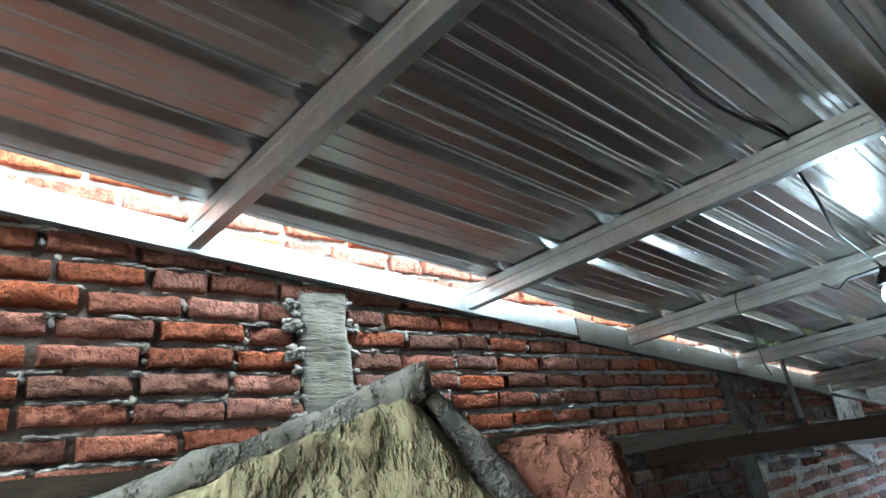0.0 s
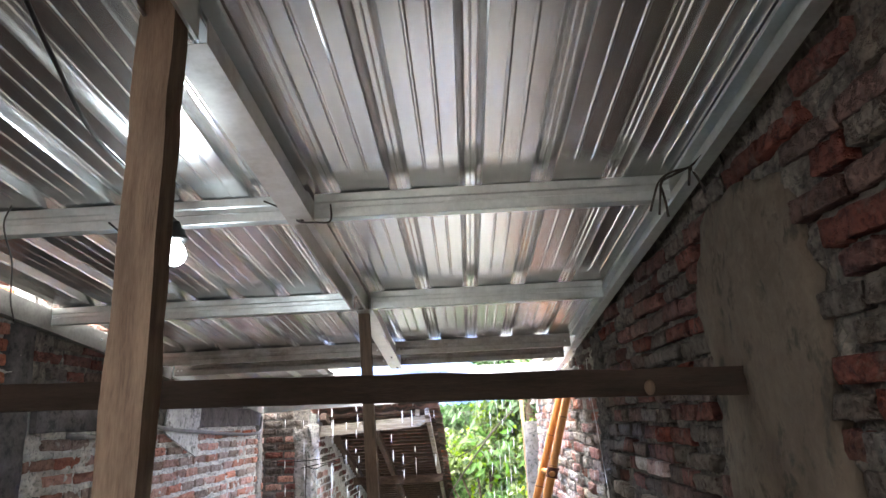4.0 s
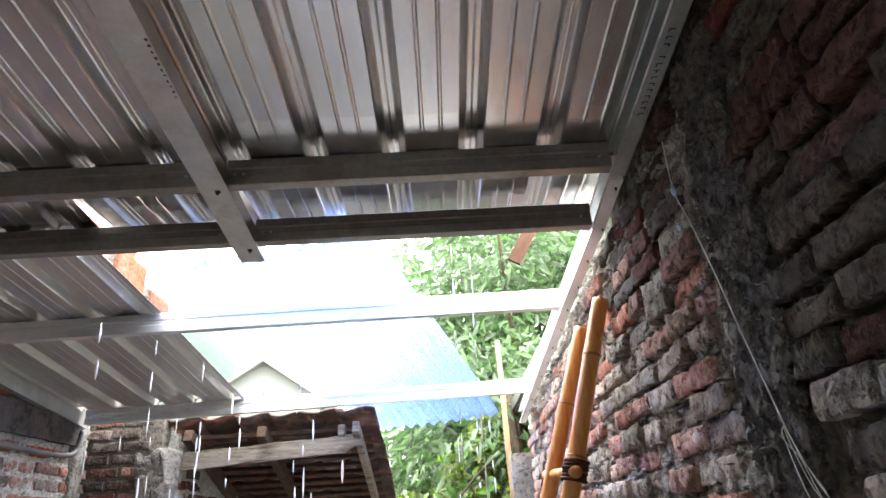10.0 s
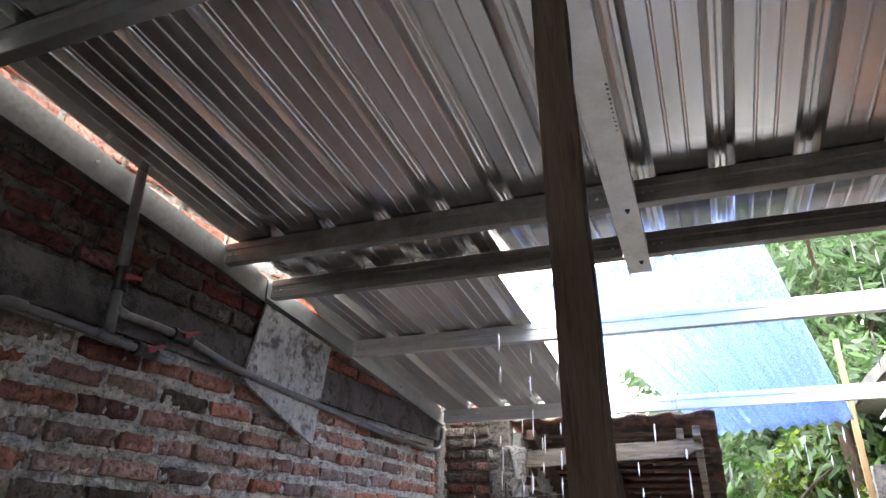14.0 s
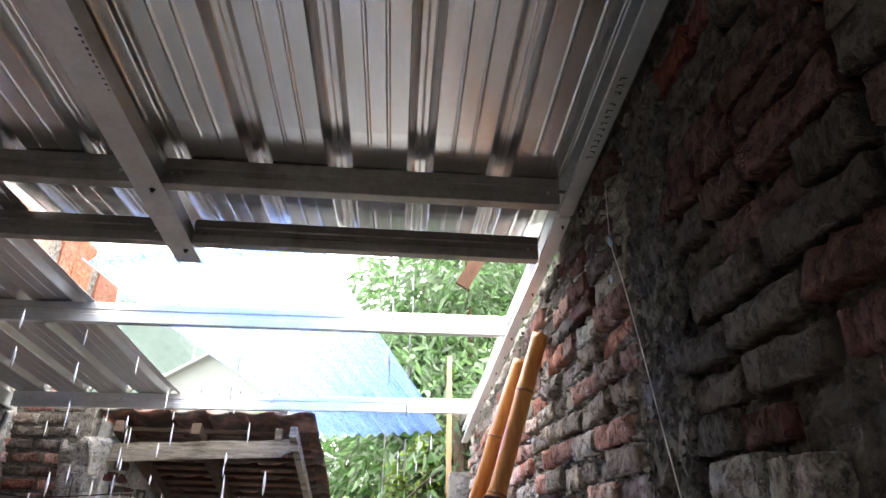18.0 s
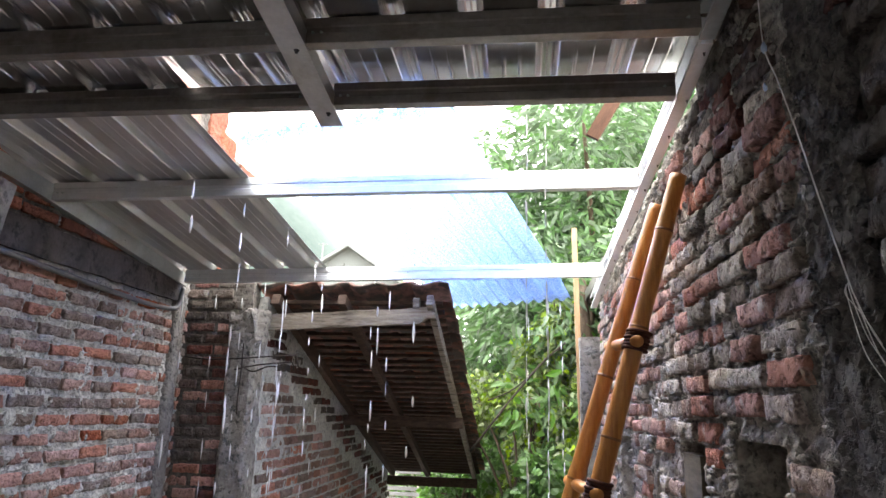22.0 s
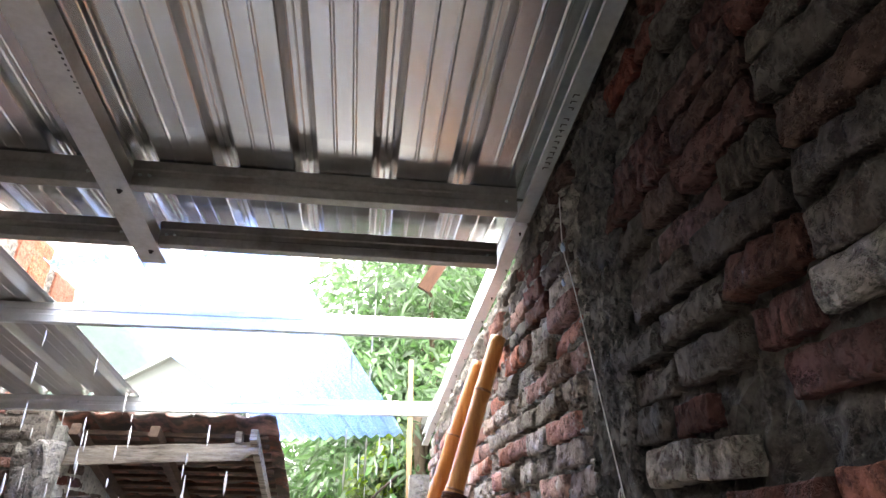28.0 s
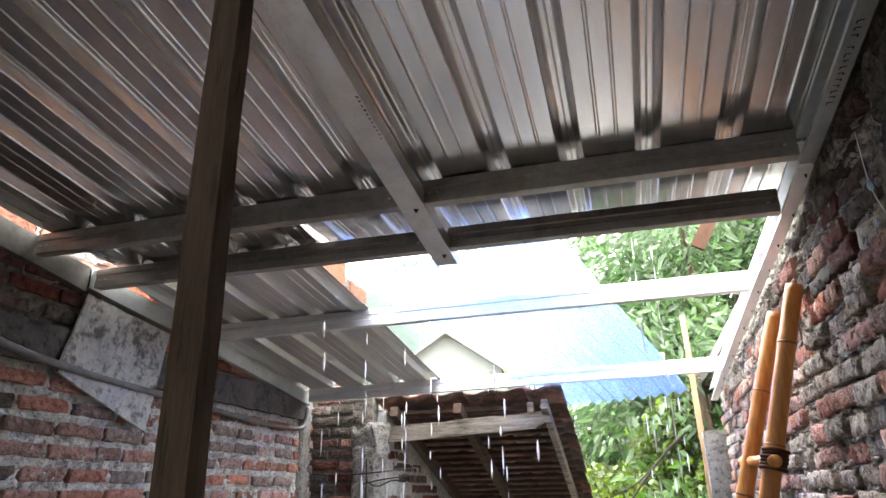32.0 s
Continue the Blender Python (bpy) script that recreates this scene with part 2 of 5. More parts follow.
M["galvanized_tan"] = shade("galvanized_tan", (0.62, 0.6, 0.57), (0.5, 0.48, 0.45), 14, 0.36, 0.9, bump=0.08, fine=70, rough_vary=0.1, stain=(0.36, 0.32, 0.27), stain_scale=6, stain_cut=(0.55, 0.75))
# for the dim middle length of the left rafter, shade put into the colour
M["steel_shaded"] = shade("steel_shaded", (0.15, 0.145, 0.13), (0.08, 0.075, 0.065), 10, 0.6, 0.4, bump=0.2, fine=60, stain=(0.05, 0.045, 0.038), stain_scale=5, stain_cut=(0.5, 0.7))
# brown stains, and the weak light on these two purlins put into the colour
M["steel_brown_dim"] = shade("steel_brown_dim", (0.33, 0.308, 0.292), (0.22, 0.205, 0.192), 14, 0.42, 0.6, bump=0.08, fine=70, rough_vary=0.06, stain=(0.15, 0.12, 0.098), stain_scale=5, stain_cut=(0.54, 0.74))
M["galvanized_new"] = shade("galvanized_new", (0.82, 0.84, 0.85), (0.7, 0.72, 0.73), 14, 0.38, 0.75, bump=0.06, fine=70, rough_vary=0.1)
M["cap_grey"] = shade("cap_grey", (0.33, 0.31, 0.27), (0.15, 0.14, 0.12), 26, 0.95, bump=1.0, fine=110, dist=0.006, stain=(0.14, 0.13, 0.11), stain_scale=9, stain_cut=(0.5, 0.66), pits=0.5, pit_scale=50)
M["blue_tag"] = shade("blue_tag", (0.5, 0.6, 0.72), (0.3, 0.4, 0.55), 30, 0.4, bump=0.3)
M["wood_dark"] = shade("wood_dark", (0.24, 0.175, 0.125), (0.12, 0.085, 0.06), 4, 0.8, bump=0.6, fine=30, stretch=(14, 14, 1.4))
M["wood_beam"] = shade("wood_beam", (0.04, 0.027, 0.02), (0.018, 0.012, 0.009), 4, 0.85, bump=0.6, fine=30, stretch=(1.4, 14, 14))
M["wood_post"] = shade("wood_post", (0.17, 0.12, 0.083), (0.095, 0.066, 0.048), 4, 0.8, bump=0.6, fine=30, stretch=(14, 14, 1.2), stain=(0.05, 0.04, 0.03), stain_scale=5, stain_cut=(0.58, 0.72))
M["wood_grey"] = shade("wood_grey", (0.3, 0.265, 0.215), (0.13, 0.108, 0.085), 4, 0.85, bump=0.8, fine=30, stretch=(1.5, 14, 14), stain=(0.07, 0.055, 0.042), stain_scale=2.5, stain_cut=(0.5, 0.62))
M["wood_plank"] = shade("wood_plank", (0.12, 0.097, 0.07), (0.055, 0.044, 0.033), 4, 0.85, bump=0.6, fine=30, stretch=(14, 1.4, 14))
M["wood_tan"] = shade("wood_tan", (0.46, 0.31, 0.18), (0.3, 0.19, 0.1), 4, 0.8, bump=0.4, fine=30, stretch=(14, 14, 1.4))
M["wood_red"] = shade("wood_red", (0.11, 0.055, 0.032), (0.06, 0.03, 0.018), 5, 0.8, bump=0.4, fine=30, stretch=(12, 12, 2))
M["shed_wood"] = shade("shed_wood", (0.09, 0.06, 0.044), (0.04, 0.026, 0.02), 5, 0.85, bump=0.6, fine=30, stretch=(3, 3, 10))
M["bamboo"] = shade("bamboo", (0.58, 0.265, 0.062), (0.38, 0.135, 0.028), 4, 0.35, bump=0.15, fine=40, stretch=(10, 10, 0.8), stain=(0.2, 0.07, 0.015), stain_scale=5, stain_cut=(0.55, 0.8))
M["bamboo_node"] = shade("bamboo_node", (0.3, 0.13, 0.04), (0.16, 0.06, 0.02), 8, 0.5, bump=0.3)
M["rope_dark"] = shade("rope_dark", (0.1, 0.04, 0.025), (0.04, 0.016, 0.012), 20, 0.9, bump=0.8)
M["brick_pink"] = shade("brick_pink", (0.52, 0.24, 0.165), (0.36, 0.15, 0.1), 26, 0.9, bump=1.0, fine=150, dist=0.006, pits=0.5, pit_scale=60)
M["tile"] = shade("tile", (0.3, 0.1, 0.058), (0.15, 0.055, 0.035), 9, 0.8, bump=0.4, vary=0.4, stain=(0.06, 0.046, 0.038), stain_scale=6, stain_cut=(0.4, 0.56))
M["black_plastic"] = shade("black_plastic", (0.015, 0.015, 0.016), (0.01, 0.01, 0.01), 10, 0.4, bump=0.1)
M["steel_black"] = shade("steel_black", (0.045, 0.035, 0.03), (0.025, 0.02, 0.018), 20, 0.7, 0.3, bump=0.4)
M["pvc"] = shade("pvc", (0.15, 0.15, 0.155), (0.085, 0.085, 0.09), 8, 0.45, bump=0.15, stain=(0.06, 0.055, 0.05), stain_scale=6, stain_cut=(0.5, 0.7))
M["valve_red"] = shade("valve_red", (0.36, 0.035, 0.045), (0.2, 0.02, 0.028), 20, 0.45, bump=0.2)
M["string"] = shade("string", (0.8, 0.78, 0.75), (0.65, 0.63, 0.6), 30, 0.9, bump=0.2)
M["leaf"] = shade("leaf", (0.13, 0.26, 0.055), (0.055, 0.13, 0.022), 3, 0.42, bump=0.0, vary=0.35, island=True, transl=0.35)
M["leaf_dark"] = shade("leaf_dark", (0.11, 0.21, 0.07), (0.05, 0.11, 0.035), 3, 0.45, bump=0.0, vary=0.4, island=True, transl=0.3)
M["leaf_vine"] = shade("leaf_vine", (0.29, 0.41, 0.05), (0.06, 0.13, 0.015), 3, 0.4, bump=0.0, vary=0.55, island=True, transl=0.35)
M["twig_dark"] = shade("twig_dark", (0.045, 0.036, 0.028), (0.02, 0.016, 0.013), 9, 0.9, bump=0.6)
M["bark"] = shade("bark", (0.16, 0.12, 0.085), (0.07, 0.05, 0.04), 9, 0.9, bump=0.8, stretch=(6, 6, 1))
M["soil"] = shade("soil", (0.16, 0.125, 0.09), (0.08, 0.062, 0.045), 3, 0.95, bump=0.6, fine=25, dist=0.02)
M["floor"] = shade("floor", (0.22, 0.202, 0.176), (0.14, 0.127, 0.11), 3, 0.7, bump=0.6, fine=30, dist=0.01)
M["yard"] = shade("yard", (0.52, 0.5, 0.46), (0.4, 0.38, 0.345), 3, 0.5, bump=0.4, fine=30, dist=0.008)
# rain haze put into the colours: greyed hill, paled house, roof and pole
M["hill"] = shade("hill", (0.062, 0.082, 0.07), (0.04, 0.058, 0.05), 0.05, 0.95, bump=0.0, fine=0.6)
M["house_hazed"] = shade("house_hazed", (0.19, 0.205, 0.19), (0.17, 0.185, 0.172), 1, 0.9, bump=0.1)
M["far_roof_hazed"] = shade("far_roof_hazed", (0.2, 0.212, 0.2), (0.18, 0.192, 0.18), 1, 0.85, bump=0.2)
M["fence"] = shade("fence", (0.16, 0.158, 0.15), (0.09, 0.088, 0.085), 4, 0.6, bump=0.2)

g = bpy.data.materials.new("blue_plastic")
g.use_nodes = True
n, l = g.node_tree.nodes, g.node_tree.links
pb = n["Principled BSDF"]
tcn = n.new("ShaderNodeTexCoord")
vz = n.new("ShaderNodeTexNoise")
vz.inputs["Scale"].default_value = 110
vz.inputs["Detail"].default_value = 2
l.new(tcn.outputs["Object"], vz.inputs["Vector"])
cr = n.new("ShaderNodeValToRGB")
cr.color_ramp.elements[0].position, cr.color_ramp.elements[0].color = 0.42, (0.14, 0.3, 0.84, 1)
cr.color_ramp.elements[1].position, cr.color_ramp.elements[1].color = 0.6, (0.62, 0.76, 0.98, 1)
l.new(vz.outputs[0], cr.inputs[0])
l.new(cr.outputs[0], pb.inputs["Base Color"])
pb.inputs["Transmission Weight"].default_value = 0.85
pb.inputs["Roughness"].default_value = 0.55
pb.inputs["IOR"].default_value = 1.2
M["blue_plastic"] = g

g = bpy.data.materials.new("bulb_glow")
g.use_nodes = True
pb = g.node_tree.nodes["Principled BSDF"]
pb.inputs["Base Color"].default_value = (0.95, 0.96, 1, 1)
pb.inputs["Emission Color"].default_value = (0.86, 0.95, 1, 1)
pb.inputs["Emission Strength"].default_value = BULB
M["bulb_glow"] = g

g = bpy.data.materials.new("water")
g.use_nodes = True
pb = g.node_tree.nodes["Principled BSDF"]
pb.inputs["Base Color"].default_value = (1, 1, 1, 1)
pb.inputs["Transmission Weight"].default_value = 0.35
pb.inputs["Roughness"].default_value = 0.15
pb.inputs["IOR"].default_value = 1.33
M["water"] = g
M["plastic_white"] = shade("plastic_white", (0.82, 0.82, 0.8), (0.6, 0.6, 0.58), 12, 0.4, bump=0.3, transl=0.5)


# ---- building helpers ----
def part(name, bm, material, parent=None, label="", smooth=False):
    """Links a bmesh as one mesh object, under a thing or a part if given."""
    me = bpy.data.meshes.new(name)
    bm.to_mesh(me)
    bm.free()
    me.materials.append(M[material])
    if smooth:
        for f in me.polygons:
            f.use_smooth = True
    ob = new(name, me)
    ob.parent = parent
    if label:
        ob["label"] = label
    return ob


def mesh_of(name, verts, faces, material, parent=None, smooth=False):
    me = bpy.data.meshes.new(name)
    me.from_pydata([tuple(v) for v in verts], [], faces)
    me.materials.append(M[material])
    if smooth:
        for f in me.polygons:
            f.use_smooth = True
    ob = new(name, me)
    ob.parent = parent
    return ob


def thing(name, label, category, at=(0, 0, 0), group="", kind=""):
    ob = new(name)
    ob.location = at
    ob.empty_display_size = 0.1
    return tagged(ob, label, category, group, kind)


def box(bm, lo, hi, bevel=0.0, m=None):
    """A box between two corners, added to bm, edges rounded."""
    lo, hi = Vector(lo), Vector(hi)
    made = bmesh.ops.create_cube(bm, size=1.0)["verts"]
    for v in made:
        v.co = Vector(((v.co.x + 0.5) * (hi.x - lo.x) + lo.x, (v.co.y + 0.5) * (hi.y - lo.y) + lo.y, (v.co.z + 0.5) * (hi.z - lo.z) + lo.z))
    if bevel:
        edges = list({e for v in made for e in v.link_edges})
        made = bmesh.ops.bevel(bm, geom=edges, offset=bevel, segments=2, affect="EDGES", profile=0.6)["verts"]
    if m:
        bmesh.ops.transform(bm, matrix=m, verts=made)
    return bm


def rough_box(lo, hi, seed, cell=0.05, amount=0.008, bevel=0.008, limit=60):
    """A box cut into cells whose surface is uneven, for concrete, stone and sawn timber."""
    bm = bmesh.new()
    lo, hi = Vector(lo), Vector(hi)
    size = hi - lo
    count = [max(1, min(limit, round(s / cell))) for s in size]
    grid = {}

    def vert(i, j, k):
        key = (i, j, k)
        if key not in grid:
            c = Vector((lo.x + size.x * i / count[0], lo.y + size.y * j / count[1], lo.z + size.z * k / count[2]))
            out = Vector([(-1 if a == 0 else 1 if a == b else 0) for a, b in zip(key, count)])
            c += noise.noise_vector(c * 9 + Vector((seed, 0, 0))) * amount + noise.noise_vector(c * 31 + Vector((0, seed, 0))) * amount * 0.55 + noise.noise_vector(c * 80 + Vector((0, seed, 0))) * amount * 0.3
            if out.length > 1.1:
                c -= out * bevel * 0.6
            grid[key] = bm.verts.new(c)
        return grid[key]

    a, b, c = count
    for i in range(a):
        for j in range(b):
            bm.faces.new([vert(i, j, 0), vert(i, j + 1, 0), vert(i + 1, j + 1, 0), vert(i + 1, j, 0)])
            bm.faces.new([vert(i, j, c), vert(i + 1, j, c), vert(i + 1, j + 1, c), vert(i, j + 1, c)])
    for i in range(a):
        for k in range(c):
            bm.faces.new([vert(i, 0, k), vert(i + 1, 0, k), vert(i + 1, 0, k + 1), vert(i, 0, k + 1)])
            bm.faces.new([vert(i, b, k), vert(i, b, k + 1), vert(i + 1, b, k + 1), vert(i + 1, b, k)])
    for j in range(b):
        for k in range(c):
            bm.faces.new([vert(0, j, k), vert(0, j, k + 1), vert(0, j + 1, k + 1), vert(0, j + 1, k)])
            bm.faces.new([vert(a, j, k), vert(a, j + 1, k), vert(a, j + 1, k + 1), vert(a, j, k + 1)])
    return bm


def tube(bm, points, radius, sides=8, taper=None, cap=True):
    """A round tube along points; taper gives a radius for each point."""
    rings = []
    pts = [Vector(p) for p in points]
    for i, p in enumerate(pts):
        d = (pts[min(i + 1, len(pts) - 1)] - pts[max(i - 1, 0)]).normalized()
        a = d.orthogonal().normalized() if i == 0 else (rings_a - d * rings_a.dot(d)).normalized()
        rings_a = a
        b = d.cross(a)
        r = taper[i] if taper else radius
        rings.append([bm.verts.new(p + (a * math.cos(2 * math.pi * k / sides) + b * math.sin(2 * math.pi * k / sides)) * r) for k in range(sides)])
    for r0, r1 in zip(rings, rings[1:]):
        for k in range(sides):
            bm.faces.new([r0[k], r0[(k + 1) % sides], r1[(k + 1) % sides], r1[k]])
    if cap:
        bm.faces.new(rings[0][::-1])
        bm.faces.new(rings[-1])
    return bm


def smooth_line(points, steps=8):
    """Points along a Catmull-Rom line through the given ones."""
    p = [Vector(q) for q in points]
    p = [p[0] * 2 - p[1]] + p + [p[-1] * 2 - p[-2]]
    out = []
    for i in range(1, len(p) - 2):
        for s in range(steps):
            t = s / steps
            out.append(0.5 * (2 * p[i] + (p[i + 1] - p[i - 1]) * t + (2 * p[i - 1] - 5 * p[i] + 4 * p[i + 1] - p[i + 2]) * t * t + (3 * p[i] - p[i - 1] - 3 * p[i + 1] + p[i + 2]) * t ** 3))
    return out + [p[-2]]


def extrude_profile(bm, profile, start, end, side, up, thick=0.0012):
    """An open profile (side, up pairs) with a wall thickness, run from start to end."""
    start, end, side, up = Vector(start), Vector(end), Vector(side).normalized(), Vector(up).normalized()
    outer = [Vector(q) for q in profile]
    inner = []
    for i, q in enumerate(outer):
        t = (outer[min(i + 1, len(outer) - 1)] - outer[max(i - 1, 0)]).normalized()
        inner.append(q + Vector((-t.y, t.x)) * thick)
    loop = outer + inner[::-1]
    va = [bm.verts.new(start + side * q.x + up * q.y) for q in loop]
    vb = [bm.verts.new(end + side * q.x + up * q.y) for q in loop]
    k = len(loop)
    for i in range(k):
        bm.faces.new([va[i], va[(i + 1) % k], vb[(i + 1) % k], vb[i]])
    h = len(outer)
    for vs in (va, vb):
        for i in range(h - 1):
            bm.faces.new([vs[i], vs[i + 1], vs[k - 2 - i], vs[k - 1 - i]])
    bmesh.ops.recalc_face_normals(bm, faces=bm.faces[:])
    return bm


def extrude_path(bm, profile, path, side, up, thick):
    """As extrude_profile, but bending through several stations in one piece."""
    side, up = Vector(side).normalized(), Vector(up).normalized()
    outer = [Vector(q) for q in profile]
    inner = []
    for i, q in enumerate(outer):
        t = (outer[min(i + 1, len(outer) - 1)] - outer[max(i - 1, 0)]).normalized()
        inner.append(q + Vector((-t.y, t.x)) * thick)
    loop = outer + inner[::-1]
    rings = [[bm.verts.new(Vector(p) + side * q.x + up * q.y) for q in loop] for p in path]
    k, h = len(loop), len(outer)
    for va, vb in zip(rings, rings[1:]):
        for i in range(k):
            bm.faces.new([va[i], va[(i + 1) % k], vb[(i + 1) % k], vb[i]])
    for vs in (rings[0], rings[-1]):
        for i in range(h - 1):
            bm.faces.new([vs[i], vs[i + 1], vs[k - 2 - i], vs[k - 1 - i]])
    bmesh.ops.recalc_face_normals(bm, faces=bm.faces[:])
    return bm


# ---- plan ----
# x: across, right-hand wall face at 0; y: ahead, front roof purlin at 0; z: up from the floor
LEFT, RIGHT = -2.5, 0.0
SLOPE = -0.106
PURLINS = [(-5.15, 2.83), (-4.188, 2.728), (-3.222, 2.633), (-2.26, 2.534), (-1.262, 2.434), (-0.282, 2.328), (0.0, 2.291), (0.639, 2.242), (1.789, 2.133)]


def under(y):
    """Height of the purlins' undersides along the roof."""
    for (y0, z0), (y1, z1) in zip(PURLINS, PURLINS[1:]):
        if y <= y1:
            return z0 + (z1 - z0) * (y - y0) / (y1 - y0)
    return PURLINS[-1][1] + SLOPE * (y - PURLINS[-1][0])


def brick_mesh(length, height, depth, seed, rough):
    """One worn brick: front face towards +x, centre of that face at the origin, pitted, edges chipped."""
    r = random.Random(seed)
    us = [0, 0.012] + [0.012 + 0.976 * k / 13 for k in range(1, 13)] + [0.988, 1]
    ws = [0, 0.06, 0.28, 0.5, 0.72, 0.94, 1]
    cols, rows = len(us) - 1, len(ws) - 1
    shift = Vector((seed * 3.7, seed * 1.3, 0))
    chips = [(r.uniform(-0.5, 0.5) * length, r.choice((-0.5, 0.5)) * height, r.uniform(0.007, 0.018)) for _ in range(5)]
    verts, faces = [], []
    for j, w in enumerate(ws):
        for i, u in enumerate(us):
            y, z = (u - 0.5) * length, (w - 0.5) * height
            edge = (i in (0, cols)) + (j in (0, rows))
            q = Vector((y, z, 0))
            x = noise.noise(q * 17 + shift) * rough + noise.noise(q * 55 + shift) * rough * 0.7 + noise.noise(q * 120 + shift) * rough * 0.55
            x -= (0, 0.003, 0.006)[edge]
            for cy, cz, size in chips:
                x -= max(0.0, 1 - math.hypot(y - cy, z - cz) / (size * 1.5)) * size * 0.6
            wob = noise.noise_vector(Vector((y * 25, z * 20, 4)) + shift) * rough
            verts.append((x, y + wob.y * 0.8, z + wob.z * 0.8))
    for j in range(rows):
        for i in range(cols):
            a = j * (cols + 1) + i
            faces.append((a, a + 1, a + cols + 2, a + cols + 1))
    front = len(faces)
    rim = [i for i in range(cols + 1)] + [j * (cols + 1) + cols for j in range(1, rows + 1)] + [rows * (cols + 1) + i for i in range(cols - 1, -1, -1)] + [j * (cols + 1) for j in range(rows - 1, 0, -1)]
    base = len(verts)
    for i in rim:
        x, y, z = verts[i]
        verts.append((-depth, y * 1.0, z * 1.0))
    k = len(rim)
    for q in range(k):
        faces.append((rim[q], base + q, base + (q + 1) % k, rim[(q + 1) % k]))
    return verts, faces, front


class BrickWall:
    """Collects the bricks of one wall: the nearest as objects of their own, the rest joined."""

    def __init__(self, wall, length, height, depth, rough, seed):
        self.wall, self.near, self.rest = wall, [], {}
        self.shapes = [brick_mesh(length, height, depth, seed + i, rough) for i in range(10)]
        self.arrays = [(np.array(v), f, front) for v, f, front in self.shapes]
        self.meshes = {}
        self.r = random.Random(seed)

    def lay(self, m, material, near, scale=(1, 1, 1)):
        k = self.r.randrange(10)
        m = m @ Matrix.Diagonal((*scale, 1))
        if near:
            self.near.append((k, m, material))
        else:
            self.rest.setdefault(material, []).append((k, m))

    def finish(self, most=300):
        for k, m, material in self.near[:most]:
            if (k, material) not in self.meshes:
                me = bpy.data.meshes.new("brick")
                me.from_pydata(self.shapes[k][0], [], self.shapes[k][1])
                me.materials.append(M[material])
                for f in me.polygons:
                    f.use_smooth = f.index < self.shapes[k][2]
                self.meshes[k, material] = me
            ob = new("brick", self.meshes[k, material])
            ob.parent = self.wall
            ob.matrix_basis = m
        for k, m, material in self.near[most:]:
            self.rest.setdefault(material, []).append((k, m))
        for material, some in self.rest.items():
            verts, faces, round_off, count = [], [], [], 0
            for k, m in some:
                a, f, front = self.arrays[k]
                mm = np.array(m)
                verts.append(a @ mm[:3, :3].T + mm[:3, 3])
                faces += [tuple(i + count for i in q) for q in f]
                count += len(a)
                round_off += [True] * front + [False] * (len(f) - front)
            ob = mesh_of("bricks", np.concatenate(verts).tolist(), faces, material + "_rest", self.wall)
            ob.data.polygons.foreach_set("use_smooth", round_off)
            tagged(ob, "rows of the same bricks set in mortar", kind="stuff")


def mortar_face(name, x, facing, y0, y1, z0, top, material, cell, amount, seed, depth, holes=(), label=""):
    """A wall slab whose face on x is uneven mortar; top is a function of y; holes are (y0, y1, z0, z1) left open."""
    ny, nz_ = round((y1 - y0) / cell), round((3.6 - z0) / cell)
    verts, faces, index = [], [], {}

    def at(j, k):
        if (j, k) not in index:
            y, z = y0 + (y1 - y0) * j / ny, z0 + cell * k
            t = top(y)
            z = min(z, t)
            c = Vector((seed, y, z))
            d = noise.noise(c * 14) * amount + noise.noise(c * 37) * amount * 0.8 + noise.noise(c * 4) * amount * 0.5 + noise.noise(c * 80) * amount * 0.5
            index[j, k] = len(verts)
            verts.append((x + facing * d, y, z))
        return index[j, k]

    for j in range(ny):
        for k in range(nz_):
            y, z = y0 + (y1 - y0) * (j + 0.5) / ny, z0 + cell * (k + 0.5)
            if z - cell / 2 >= top(y) or any(a < y < b and c < z < d for a, b, c, d in holes):
                continue
            q = (at(j, k), at(j + 1, k), at(j + 1, k + 1), at(j, k + 1))
            faces.append(q if facing > 0 else q[::-1])
    front = set(index.values())
    rim = {}
    for q in faces:
        for a, b in zip(q, q[1:] + q[:1]):
            rim[a, b] = rim.get((b, a), 0)
            if (b, a) in rim:
                rim.pop((a, b)), rim.pop((b, a))
    back = {i: len(verts) + n for n, i in enumerate(sorted(front))}
    for i in sorted(front):
        verts.append((x - facing * depth, verts[i][1], verts[i][2]))
    faces = faces + [tuple(back[i] for i in q[::-1]) for q in faces]
    for a, b in rim:
        faces.append((b, a, back[a], back[b]))
    ob = mesh_of(name, verts, faces, material)
    return tagged(ob, label, "wall", kind="structure")


# ---- floor, ground ----
bm = bmesh.new()
bmesh.ops.create_grid(bm, x_segments=60, y_segments=60, size=300)
for v in bm.verts:
    r = math.hypot(v.co.x, v.co.y)
    v.co.z = -0.02 if r < 12 else -0.02 + noise.noise(v.co * 0.05) * 0.4
tagged(part("ground", bm, "soil"), "brown earth around the house reaching to the hills", "ground", kind="structure")
# unseen pale slab, added to bounce daylight up under the roof
bm = rough_box((-2.6, 2.02, -0.1), (3.0, 9.5, -0.005), 2, 0.2, 0.006, 0.01)
tagged(part("yard_paving", bm, "yard"), "pale slab added behind the house to bounce light indoors", "paving", kind="structure")
bm = box(bmesh.new(), (-2.6, -7.2, -0.12), (0.1, 2.0, 0.0), 0.01)
tagged(part("floor", bm, "floor"), "rough grey cement floor of the unfinished room", "floor", kind="structure")


# ---- roof steel ----
RIB0, PITCH = -0.218, 0.2045
